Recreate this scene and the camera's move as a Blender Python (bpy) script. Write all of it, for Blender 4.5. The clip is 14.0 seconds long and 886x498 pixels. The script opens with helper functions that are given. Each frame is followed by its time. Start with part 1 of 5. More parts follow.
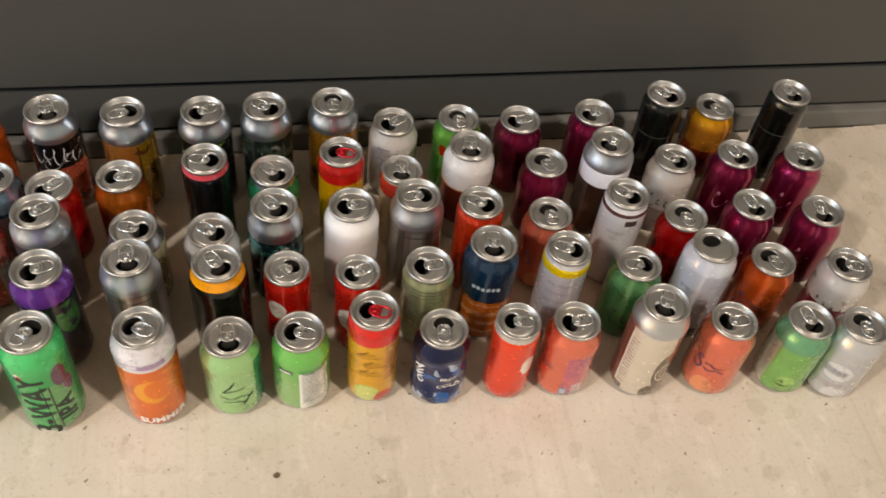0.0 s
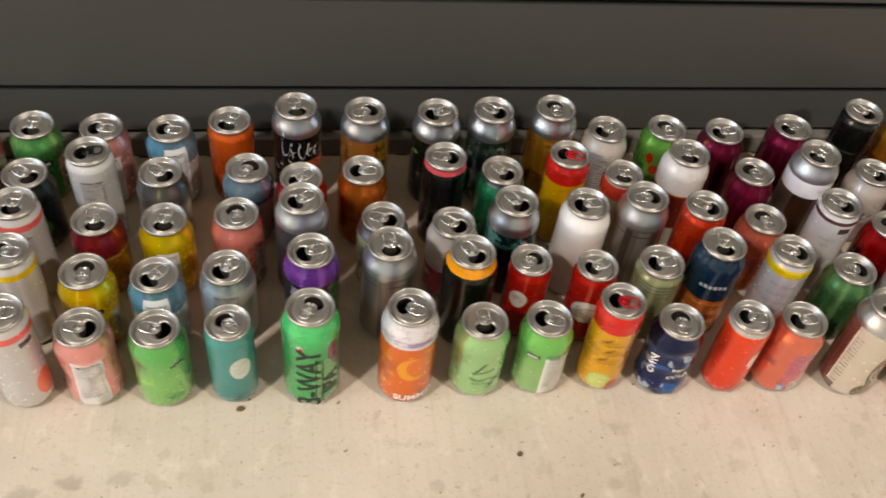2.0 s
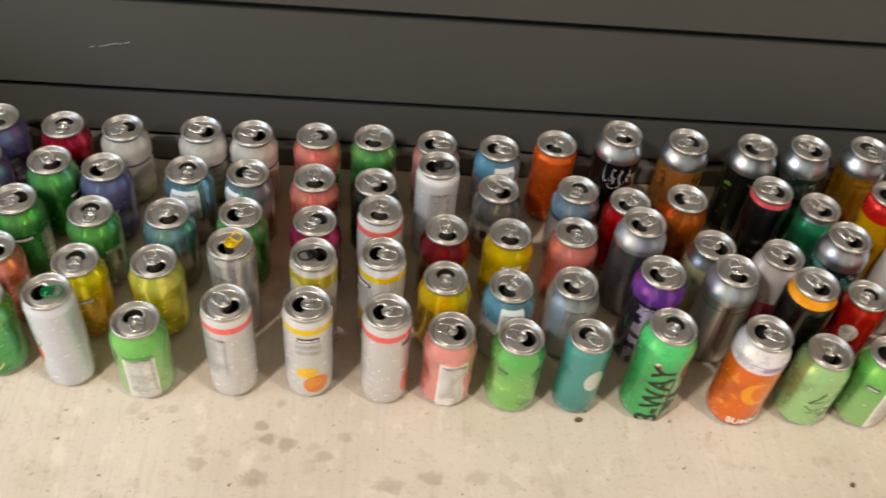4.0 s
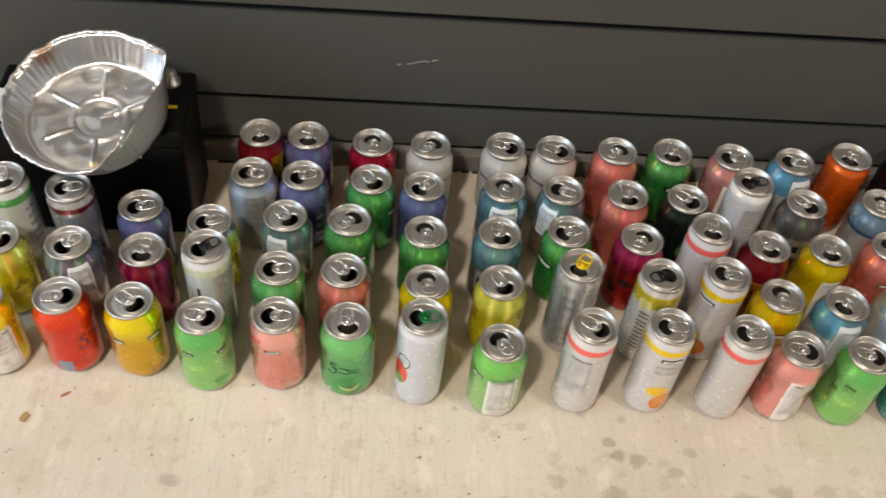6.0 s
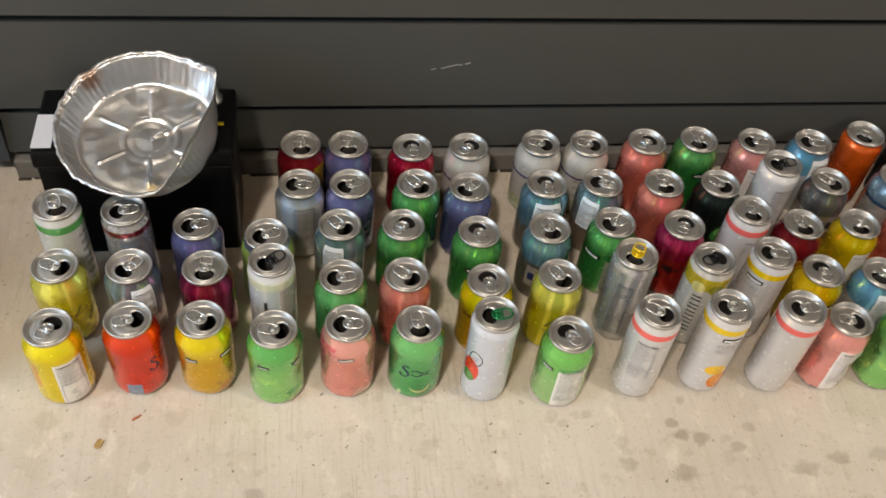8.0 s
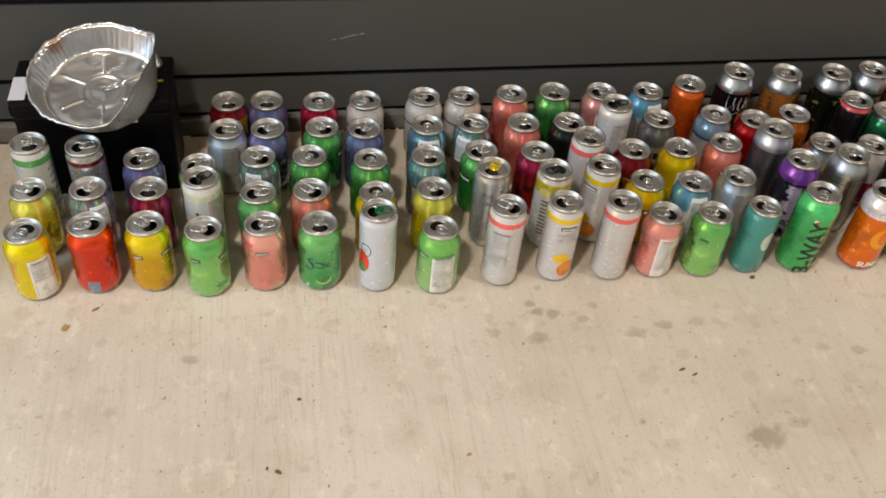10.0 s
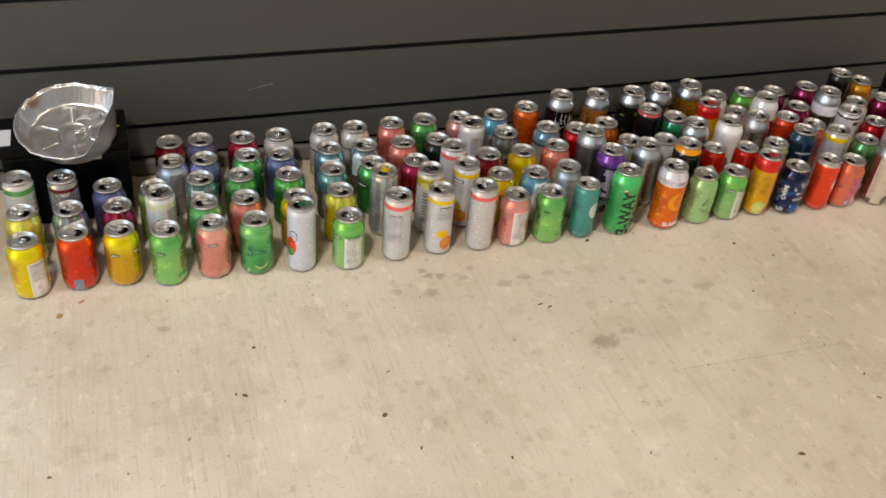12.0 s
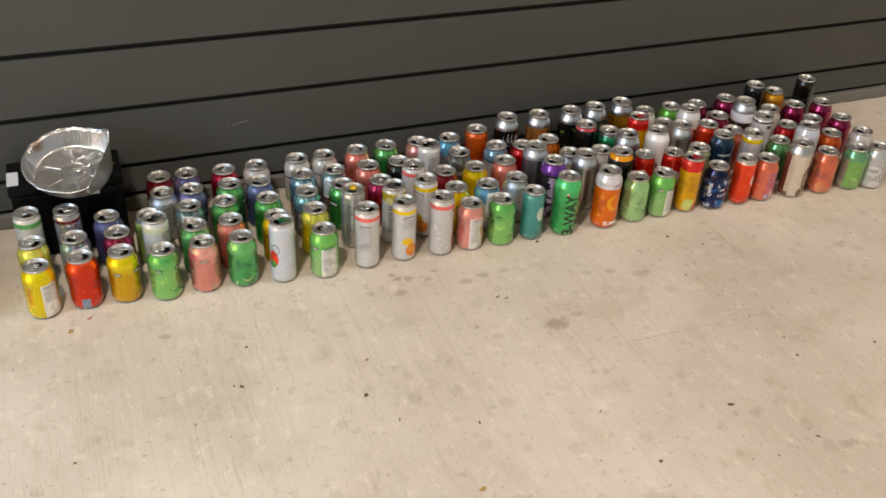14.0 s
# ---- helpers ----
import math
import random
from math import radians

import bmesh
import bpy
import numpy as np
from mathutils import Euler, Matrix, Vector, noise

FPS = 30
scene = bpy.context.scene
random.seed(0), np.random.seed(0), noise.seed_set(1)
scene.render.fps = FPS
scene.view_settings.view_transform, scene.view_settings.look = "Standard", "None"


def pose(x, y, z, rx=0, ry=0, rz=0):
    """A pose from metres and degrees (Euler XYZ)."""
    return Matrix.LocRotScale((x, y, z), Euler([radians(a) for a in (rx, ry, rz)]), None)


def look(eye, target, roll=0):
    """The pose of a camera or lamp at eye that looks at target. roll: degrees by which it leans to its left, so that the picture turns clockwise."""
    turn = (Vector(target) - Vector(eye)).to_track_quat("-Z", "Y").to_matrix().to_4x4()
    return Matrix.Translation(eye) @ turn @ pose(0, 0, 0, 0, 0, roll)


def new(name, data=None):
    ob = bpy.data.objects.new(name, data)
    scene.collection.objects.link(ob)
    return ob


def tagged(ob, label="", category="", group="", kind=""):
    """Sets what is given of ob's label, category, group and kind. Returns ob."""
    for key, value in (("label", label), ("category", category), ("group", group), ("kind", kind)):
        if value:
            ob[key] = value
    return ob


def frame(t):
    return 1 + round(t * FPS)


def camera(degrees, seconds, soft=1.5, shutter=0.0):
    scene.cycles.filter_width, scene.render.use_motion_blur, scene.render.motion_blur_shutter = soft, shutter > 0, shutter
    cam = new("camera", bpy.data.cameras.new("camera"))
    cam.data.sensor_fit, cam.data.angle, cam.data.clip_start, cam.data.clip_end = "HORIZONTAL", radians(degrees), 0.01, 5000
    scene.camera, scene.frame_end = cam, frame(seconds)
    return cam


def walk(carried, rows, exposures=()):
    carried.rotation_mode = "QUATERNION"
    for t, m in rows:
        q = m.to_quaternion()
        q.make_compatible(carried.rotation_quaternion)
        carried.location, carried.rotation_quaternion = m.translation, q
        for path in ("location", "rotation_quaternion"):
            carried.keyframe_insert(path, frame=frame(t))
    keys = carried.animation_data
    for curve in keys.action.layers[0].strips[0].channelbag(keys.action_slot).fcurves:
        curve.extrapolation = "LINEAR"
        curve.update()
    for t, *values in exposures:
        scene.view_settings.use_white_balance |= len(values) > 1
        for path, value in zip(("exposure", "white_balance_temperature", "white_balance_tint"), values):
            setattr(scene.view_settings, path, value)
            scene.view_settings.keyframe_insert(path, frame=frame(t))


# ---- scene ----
cam = camera(49.67, 14.0, soft=1.7, shutter=0.35)
PATH = [
    (0, (-0.2040, -1.0158, 0.9991), (0.1217, 0.2175, -0.5413), 8.03),
    (0.5, (-0.2483, -1.0082, 1.0017), (0.0626, 0.2369, -0.5323), 7.56),
    (1, (-0.3048, -1.0116, 0.9966), (-0.0164, 0.2530, -0.5259), 7.48),
    (1.5, (-0.3880, -1.0355, 0.9950), (-0.1147, 0.2343, -0.5257), 7.52),
    (2, (-0.4699, -1.0576, 1.0062), (-0.1933, 0.2243, -0.5039), 8.06),
    (2.5, (-0.5637, -1.0649, 1.0069), (-0.3090, 0.2388, -0.4882), 8.28),
    (3, (-0.6473, -1.0683, 1.0059), (-0.4176, 0.2460, -0.4840), 7.19),
    (3.5, (-0.7344, -1.0771, 1.0111), (-0.5327, 0.2473, -0.4738), 6.94),
    (4, (-0.8137, -1.0821, 1.0043), (-0.6758, 0.2582, -0.4737), 7.05),
    (4.2, (-0.8571, -1.0799, 0.9922), (-0.7302, 0.2634, -0.4841), 6.96),
    (6.3, (-1.2910, -1.0387, 1.0300), (-1.1414, 0.2462, -0.4953), 6.83),
    (6.5, (-1.3253, -1.0414, 1.0275), (-1.1666, 0.2497, -0.4917), 6.76),
    (7, (-1.3786, -1.0416, 1.0234), (-1.1859, 0.2464, -0.4945), 7.22),
    (7.2, (-1.3928, -1.0349, 1.0264), (-1.1796, 0.2396, -0.5002), 7.69),
    (9.3, (-1.3687, -1.2074, 1.0564), (-1.0330, 0.1242, -0.3976), 6.30),
    (9.5, (-1.3471, -1.2708, 1.0694), (-1.0133, 0.0754, -0.3715), 6.44),
    (10, (-1.3177, -1.4278, 1.1149), (-0.9896, -0.0491, -0.2963), 6.17),
    (10.5, (-1.3397, -1.5460, 1.1575), (-0.9768, -0.1330, -0.2107), 4.86),
    (11, (-1.4358, -1.6743, 1.2127), (-0.9764, -0.2389, -0.1019), 5.00),
    (11.5, (-1.4598, -1.7724, 1.2269), (-0.9075, -0.3253, -0.0384), 5.65),
    (12, (-1.4696, -1.9006, 1.2425), (-0.8840, -0.4314, 0.0184), 6.10),
    (12.5, (-1.4710, -2.0075, 1.2680), (-0.8710, -0.5104, 0.0854), 5.65),
    (13, (-1.4882, -2.0745, 1.2821), (-0.8799, -0.5607, 0.1253), 4.45),
    (13.5, (-1.5253, -2.1232, 1.2953), (-0.8990, -0.6011, 0.1590), 3.41),
    (14, (-1.5467, -2.1510, 1.3048), (-0.8888, -0.6384, 0.1738), 3.43),
]
walk(cam, [(t, look(eye, target, roll)) for t, eye, target, roll in PATH], exposures=((0, 0.0), (4.2, 0.0), (6.5, -0.15), (9.5, -0.27), (14, -0.31)))

# ---- world and light ----
world = bpy.data.worlds.new("world")
scene.world = world
world.use_nodes = True
wn = world.node_tree
sky = wn.nodes.new("ShaderNodeTexSky")
sky.sky_type = "NISHITA"
sky.sun_disc = False
sky.sun_elevation, sky.sun_rotation = radians(5), radians(250)
wn.links.new(sky.outputs[0], wn.nodes["Background"].inputs[0])
wn.nodes["Background"].inputs[1].default_value = 0.15


def area_light(name, place, target, size, watts, colour, size_y=None):
    data = bpy.data.lights.new(name, "AREA")
    data.shape, data.size, data.size_y = "RECTANGLE", size, size_y or size
    data.energy, data.color = watts, colour
    ob = new(name, data)
    ob.matrix_world = look(place, target)
    return ob


area_light("porch_light", (-2.0, -1.75, 2.6), (-1.2, -0.9, 0), 0.22, 75, (1.0, 0.888, 0.78))
area_light("porch_light", (1.35, -2.1, 2.6), (0.7, -1.0, 0), 0.22, 72, (1.0, 0.872, 0.75))
area_light("side_daylight", (-4.4, -1.7, 1.7), (-0.5, -0.6, 0.1), 1.2, 106, (0.52, 0.74, 1.0), 1.8)



# ---- materials ----
def rgb(text):
    """A linear colour from a hex colour."""
    v = [int(text[i:i + 2], 16) / 255 for i in (1, 3, 5)]
    return tuple(c / 12.92 if c <= 0.04045 else ((c + 0.055) / 1.055) ** 2.4 for c in v) + (1.0,)


class Nodes:
    """A node material with short ways to chain sockets."""

    def __init__(self, name):
        self.mat = bpy.data.materials.new(name)
        self.mat.use_nodes = True
        self.tree = self.mat.node_tree
        self.bsdf = self.tree.nodes["Principled BSDF"]

    def put(self, socket, value):
        if isinstance(value, bpy.types.NodeSocket):
            self.tree.links.new(value, socket)
        else:
            socket.default_value = value

    def math(self, op, a, b=0.0, clamp=False):
        n = self.tree.nodes.new("ShaderNodeMath")
        n.operation, n.use_clamp = op, clamp
        self.put(n.inputs[0], a)
        self.put(n.inputs[1], b)
        return n.outputs[0]

    def mix(self, fac, a, b):
        n = self.tree.nodes.new("ShaderNodeMix")
        n.data_type = "RGBA"
        self.put(n.inputs[0], fac)
        self.put(n.inputs[6], a)
        self.put(n.inputs[7], b)
        return n.outputs[2]

    def object_xyz(self):
        tc = self.tree.nodes.new("ShaderNodeTexCoord")
        sep = self.tree.nodes.new("ShaderNodeSeparateXYZ")
        self.tree.links.new(tc.outputs["Object"], sep.inputs[0])
        return tc.outputs["Object"], sep.outputs

    def noise(self, vector, scale, detail=4.0, rough=0.55):
        n = self.tree.nodes.new("ShaderNodeTexNoise")
        n.inputs["Scale"].default_value, n.inputs["Detail"].default_value, n.inputs["Roughness"].default_value = scale, detail, rough
        self.put(n.inputs["Vector"], vector)
        return n.outputs[0]

    def stretch(self, vector, sx, sy, sz):
        n = self.tree.nodes.new("ShaderNodeMapping")
        n.inputs["Scale"].default_value = (sx, sy, sz)
        self.put(n.inputs["Vector"], vector)
        return n.outputs[0]

    def ramp(self, value, lo, hi):
        n = self.tree.nodes.new("ShaderNodeMapRange")
        n.interpolation_type = "SMOOTHSTEP"
        self.put(n.inputs[0], value)
        n.inputs[1].default_value, n.inputs[2].default_value = lo, hi
        return n.outputs[0]

    def bump(self, height, strength, distance):
        n = self.tree.nodes.new("ShaderNodeBump")
        n.inputs["Strength"].default_value, n.inputs["Distance"].default_value = strength, distance
        self.put(n.inputs["Height"], height)
        self.tree.links.new(n.outputs[0], self.bsdf.inputs["Normal"])

    def surface(self, colour, rough, metal=0.0):
        self.put(self.bsdf.inputs["Base Color"], colour)
        self.put(self.bsdf.inputs["Roughness"], rough)
        self.put(self.bsdf.inputs["Metallic"], metal)
        return self.mat


def plain(name, colour, rough=0.5, metal=0.0, grain=60.0, amount=0.25):
    n = Nodes(name)
    vec, _ = n.object_xyz()
    c = rgb(colour)
    dark = tuple(v * (1 - amount) for v in c[:3]) + (1.0,)
    g = n.noise(vec, grain)
    n.bump(g, 0.15, 0.001)
    return n.surface(n.mix(g, dark, c), n.math("ADD", n.math("MULTIPLY", g, 0.15), rough - 0.07), metal)


SILVER = "#C8CDD3"


def inked(text):
    """A hex colour as printed ink, full and clear."""
    c = rgb(text)
    grey = 0.3 * c[0] + 0.59 * c[1] + 0.11 * c[2]
    k = 0.90 if c[1] > c[0] and c[1] > c[2] else 1.07
    return tuple(max(0.0, v * k + grey * (1 - k)) for v in c[:3]) + (1.0,)


def printed(name, base, layers=(), metal=0.45, rough=0.25, radius=33.1):
    """Printed aluminium. Layers are laid over the base in turn; s is the arc from the front in mm, z the height in mm."""
    n = Nodes(name)
    vec, (x, y, z) = n.object_xyz()
    s = n.math("MULTIPLY", n.math("ARCTAN2", x, n.math("MULTIPLY", y, -1.0)), radius)
    zz = n.math("MULTIPLY", z, 1000.0)

    def between(v, lo, hi):
        return n.math("MULTIPLY", n.math("GREATER_THAN", v, lo), n.math("LESS_THAN", v, hi))

    def rect(s0, s1, z0, z1):
        return n.math("MULTIPLY", between(s, s0, s1), between(zz, z0, z1))

    wear = n.noise(vec, 38.0, 3.0)
    b = inked(base)
    metal = min(0.92, metal * 1.3) if metal >= 0.3 else metal
    colour = n.mix(wear, tuple(v * 0.82 for v in b[:3]) + (1.0,), b)
    metallic, matt, bare = metal, 0.0, 0.0
    for kind, *p in layers:
        if kind == "band":
            z0, z1, c = p
            fac = between(zz, z0, z1)
        elif kind == "bare":
            z0, c = p[0], SILVER
            fac = n.math("GREATER_THAN", zz, z0)
            bare = fac
            metallic, matt = n.math("MAXIMUM", fac, metallic), n.math("MULTIPLY", fac, 0.11)
        elif kind in ("rect", "panel"):
            s0, s1, z0, z1, c = p
            fac = rect(s0, s1, z0, z1)
            if kind == "panel":
                metallic = n.math("MULTIPLY", metallic, n.math("SUBTRACT", 1.0, fac))
        elif kind in ("oval", "ring"):
            cs, cz, a, h, c = p
            ds, dz = n.math("DIVIDE", n.math("SUBTRACT", s, cs), a), n.math("DIVIDE", n.math("SUBTRACT", zz, cz), h)
            d = n.math("SQRT", n.math("ADD", n.math("MULTIPLY", ds, ds), n.math("MULTIPLY", dz, dz)))
            fac = n.math("LESS_THAN", d, 1.0) if kind == "oval" else between(d, 0.86, 1.0)
        elif kind == "lines":
            s0, s1, z0, z1, pitch, c = p
            fine = pitch * 0.6 if pitch < 11 else pitch
            f = n.math("FRACT", n.math("DIVIDE", zz, fine))
            gaps = n.ramp(n.noise(n.stretch(vec, 0.5, 0.5, 1.6), 210.0, 2.0), 0.38, 0.50)
            fac = n.math("MULTIPLY", n.math("MULTIPLY", rect(s0, s1, z0, z1), n.math("LESS_THAN", f, 0.42)), n.math("MULTIPLY", gaps, 0.6))
        elif kind == "mottle":
            scale, lo, z0, z1, c = p
            fac = n.math("MULTIPLY", n.ramp(n.noise(vec, scale, 3.0), lo, lo + 0.05), between(zz, z0, z1))
        elif kind == "fade":
            z0, z1, c = p
            fac = n.ramp(n.math("ADD", zz, n.math("MULTIPLY", n.noise(vec, 45.0, 2.0), 14.0)), z0 + 7, z1 + 7)
        elif kind == "wave":
            z0, z1, amp, c = p
            w = n.math("MULTIPLY", n.math("SINE", n.math("DIVIDE", s, 9.0)), amp)
            fac = between(n.math("ADD", zz, w), z0, z1)
        colour = n.mix(fac, colour, inked(c))
    foot = n.math("LESS_THAN", zz, 6.5)
    colour = n.mix(foot, colour, rgb("#A9A7A3"))
    metallic = n.math("MAXIMUM", metallic, n.math("MULTIPLY", foot, 0.9))
    art = n.noise(vec, 16.0, 5.0, 0.7)
    colour = n.mix(n.math("MULTIPLY", n.ramp(art, 0.48, 0.62), 0.6 if max(b[:3]) > 0.05 else 0.0), colour, n.mix(0.10, colour, n.mix(0.75, (0.9, 0.88, 0.82, 1.0), colour)))
    colour = n.mix(n.math("MULTIPLY", n.ramp(n.noise(vec, 24.0, 4.0, 0.7), 0.50, 0.62), n.math("MULTIPLY", n.math("SUBTRACT", 1.0, bare), 0.10 if min(b[:3]) > 0.35 else 0.5)), colour, n.mix(0.6, colour, (0.02, 0.02, 0.02, 1.0)))
    small = n.math("MULTIPLY", between(zz, 12.0, 20.0), n.math("LESS_THAN", n.math("FRACT", n.math("DIVIDE", zz, 2.6)), 0.45))
    words = n.ramp(n.noise(n.stretch(vec, 0.6, 0.6, 1.6), 230.0, 2.0), 0.46, 0.56)
    colour = n.mix(n.math("MULTIPLY", n.math("MULTIPLY", small, words), 0.45), colour, n.mix(0.6, colour, (0.75, 0.73, 0.68, 1.0)))
    fine = n.noise(vec, 140.0, 2.0)
    n.bump(n.noise(vec, 55.0, 1.0), 0.15, 0.002)
    n.put(n.bsdf.inputs["Coat Weight"], 0.5)
    n.put(n.bsdf.inputs["Coat Roughness"], 0.12)
    return n.surface(colour, n.math("ADD", n.math("ADD", n.math("MULTIPLY", fine, 0.14), rough - 0.07), matt), metallic)


def concrete():
    n = Nodes("concrete")
    vec, (x, y, z) = n.object_xyz()
    cloud, blot, grain = n.noise(vec, 1.7, 5.0), n.noise(vec, 9.0, 4.0), n.noise(vec, 170.0, 3.0, 0.7)
    broom = n.noise(n.stretch(vec, 90.0, 2.0, 1.0), 1.0, 3.0)
    colour = n.mix(n.ramp(cloud, 0.3, 0.7), rgb("#B2A798"), rgb("#C6BCAE"))
    colour = n.mix(n.math("MULTIPLY", n.ramp(blot, 0.48, 0.74), 0.34), colour, rgb("#9C8E78"))
    colour = n.mix(n.math("MULTIPLY", n.ramp(broom, 0.5, 0.75), 0.30), colour, rgb("#A3957F"))
    colour = n.mix(n.math("MULTIPLY", n.ramp(grain, 0.55, 0.72), 0.42), colour, rgb("#8E7D65"))
    scored = n.math("MULTIPLY", n.math("SUBTRACT", 1.0, n.ramp(n.math("ADD", x, n.math("MULTIPLY", cloud, 0.5)), -0.85, -0.25)), n.ramp(n.noise(n.stretch(vec, 1.0, 0.4, 1.0), 7.0, 3.0), 0.32, 0.62))
    scores = n.ramp(n.noise(n.stretch(vec, 230.0, 12.0, 1.0), 1.0, 2.0, 0.6), 0.54, 0.68)
    colour = n.mix(n.math("MULTIPLY", n.math("MULTIPLY", scores, scored), 0.26), colour, rgb("#8A7B66"))
    specks = n.math("MULTIPLY", n.ramp(n.noise(vec, 60.0, 2.0), 0.70, 0.74), 0.40)
    fleck = n.math("MULTIPLY", n.ramp(n.noise(vec, 27.0, 4.0, 0.65), 0.57, 0.67), 0.22)
    colour = n.mix(fleck, colour, rgb("#8F8069"))
    pale = n.math("MULTIPLY", n.ramp(n.noise(n.stretch(vec, 1.0, 0.55, 1.0), 34.0, 4.0, 0.7), 0.54, 0.70), 0.35)
    colour = n.mix(pale, colour, rgb("#D9CFBE"))
    colour = n.mix(specks, colour, rgb("#7E6E58"))
    wobble = n.tree.nodes.new("ShaderNodeVectorMath")
    wobble.operation = "ADD"
    n.put(wobble.inputs[0], vec)
    n.put(wobble.inputs[1], n.math("MULTIPLY", n.noise(vec, 55.0, 3.0), 0.022))
    for scale, size, share, strength, tone in ((13.0, 0.16, 0.66, 0.20, "#8C7D68"), (21.0, 0.12, 0.70, 0.20, "#857661"), (19.0, 0.030, 0.72, 0.7, "#4A3D2E"), (33.0, 0.035, 0.80, 0.6, "#574A3A")):
        cell = n.tree.nodes.new("ShaderNodeTexVoronoi")
        cell.voronoi_dimensions, cell.inputs["Scale"].default_value = "2D", scale
        n.put(cell.inputs["Vector"], wobble.outputs[0])
        tint = n.tree.nodes.new("ShaderNodeSeparateColor")
        n.put(tint.inputs[0], cell.outputs["Color"])
        some = n.math("GREATER_THAN", tint.outputs[0], share)
        reach = n.math("MULTIPLY", n.math("ADD", tint.outputs[1], 0.5), size)
        spot = n.math("SUBTRACT", 1.0, n.ramp(n.math("DIVIDE", cell.outputs["Distance"], reach), 0.7, 1.1))
        colour = n.mix(n.math("MULTIPLY", n.math("MULTIPLY", some, spot), strength), colour, rgb(tone))
    off = n.math("ABSOLUTE", n.math("ADD", n.math("ADD", y, 0.853), n.math("MULTIPLY", n.math("ADD", x, 0.527), 0.027)))
    hair = n.math("LESS_THAN", n.math("SUBTRACT", off, n.math("MULTIPLY", n.math("SUBTRACT", n.noise(vec, 120.0, 3.0), 0.5), 0.006)), 0.0008)
    run = n.math("MULTIPLY", n.math("GREATER_THAN", x, -0.54), n.math("LESS_THAN", x, -0.19))
    colour = n.mix(n.math("MULTIPLY", n.math("MULTIPLY", hair, run), 0.35), colour, rgb("#6A5C48"))
    rag = n.math("MULTIPLY", n.math("SUBTRACT", n.noise(vec, 60.0, 3.0), 0.5), 1.9)
    for cx, cy, a, b, k in STAINS:
        a, b = a * 0.82, b * 0.82
        dx, dy = n.math("DIVIDE", n.math("SUBTRACT", x, cx), a), n.math("DIVIDE", n.math("SUBTRACT", y, cy), b)
        d = n.math("ADD", n.math("SQRT", n.math("ADD", n.math("MULTIPLY", dx, dx), n.math("MULTIPLY", dy, dy))), rag)
        colour = n.mix(n.math("MULTIPLY", n.math("SUBTRACT", 1.0, n.ramp(d, 0.6, 1.25)), k * 0.85), colour, rgb("#6F614E"))
    n.bump(n.math("ADD", grain, n.math("MULTIPLY", broom, 0.6)), 0.22, 0.0015)
    return n.surface(colour, n.math("ADD", n.math("MULTIPLY", blot, 0.2), 0.62))


STAINS = [(-0.656, -0.750, 0.032, 0.022, 0.55), (-0.600, -0.731, 0.020, 0.012, 0.30), (-0.933, -0.488, 0.016, 0.010, 0.55), (-0.941, -0.470, 0.010, 0.008, 0.50),
          (-0.910, -0.494, 0.014, 0.011, 0.50), (-0.943, -0.540, 0.022, 0.013, 0.45), (-1.012, -0.523, 0.014, 0.012, 0.36), (-0.786, -0.544, 0.024, 0.013, 0.42),
          (-0.684, -0.531, 0.020, 0.013, 0.32), (-0.864, -0.509, 0.012, 0.009, 0.34), (-0.841, -0.483, 0.012, 0.008, 0.30), (-0.921, -0.438, 0.009, 0.007, 0.36),
          (-0.738, -0.533, 0.018, 0.012, 0.42), (-0.971, -0.430, 0.010, 0.008, 0.28), (-1.048, -0.452, 0.010, 0.008, 0.30), (-1.082, -0.462, 0.008, 0.007, 0.28),
          (-0.373, -0.642, 0.026, 0.016, 0.32), (-1.459, -0.532, 0.016, 0.010, 0.42), (-1.341, -0.558, 0.020, 0.008, 0.13), (-0.261, -0.493, 0.018, 0.010, 0.20),
          (0.035, -0.555, 0.020, 0.012, 0.18), (0.346, -0.583, 0.020, 0.014, 0.20), (-1.112, -0.637, 0.018, 0.012, 0.14), (0.176, -0.685, 0.030, 0.016, 0.30),
          (-0.443, -0.611, 0.016, 0.012, 0.35), (-0.282, -1.252, 0.030, 0.012, 0.32), (-0.894, -0.941, 0.012, 0.008, 0.22), (-0.624, -0.963, 0.040, 0.018, 0.12),
          (-1.036, -0.772, 0.012, 0.008, 0.30), (-0.500, -0.600, 0.014, 0.010, 0.25), (-0.330, -0.560, 0.012, 0.009, 0.28), (-0.120, -0.570, 0.012, 0.009, 0.26)]


def siding_paint():
    n = Nodes("dark_siding_paint")
    vec, _ = n.object_xyz()
    grain, cloud = n.noise(n.stretch(vec, 6.0, 60.0, 60.0), 3.0, 4.0), n.noise(vec, 2.3, 4.0)
    colour = n.mix(cloud, rgb("#393936"), rgb("#403F3C"))
    colour = n.mix(n.math("MULTIPLY", grain, 0.35), colour, rgb("#333431"))
    n.bump(grain, 0.12, 0.001)
    return n.surface(colour, n.math("ADD", n.math("MULTIPLY", cloud, 0.15), 0.42))


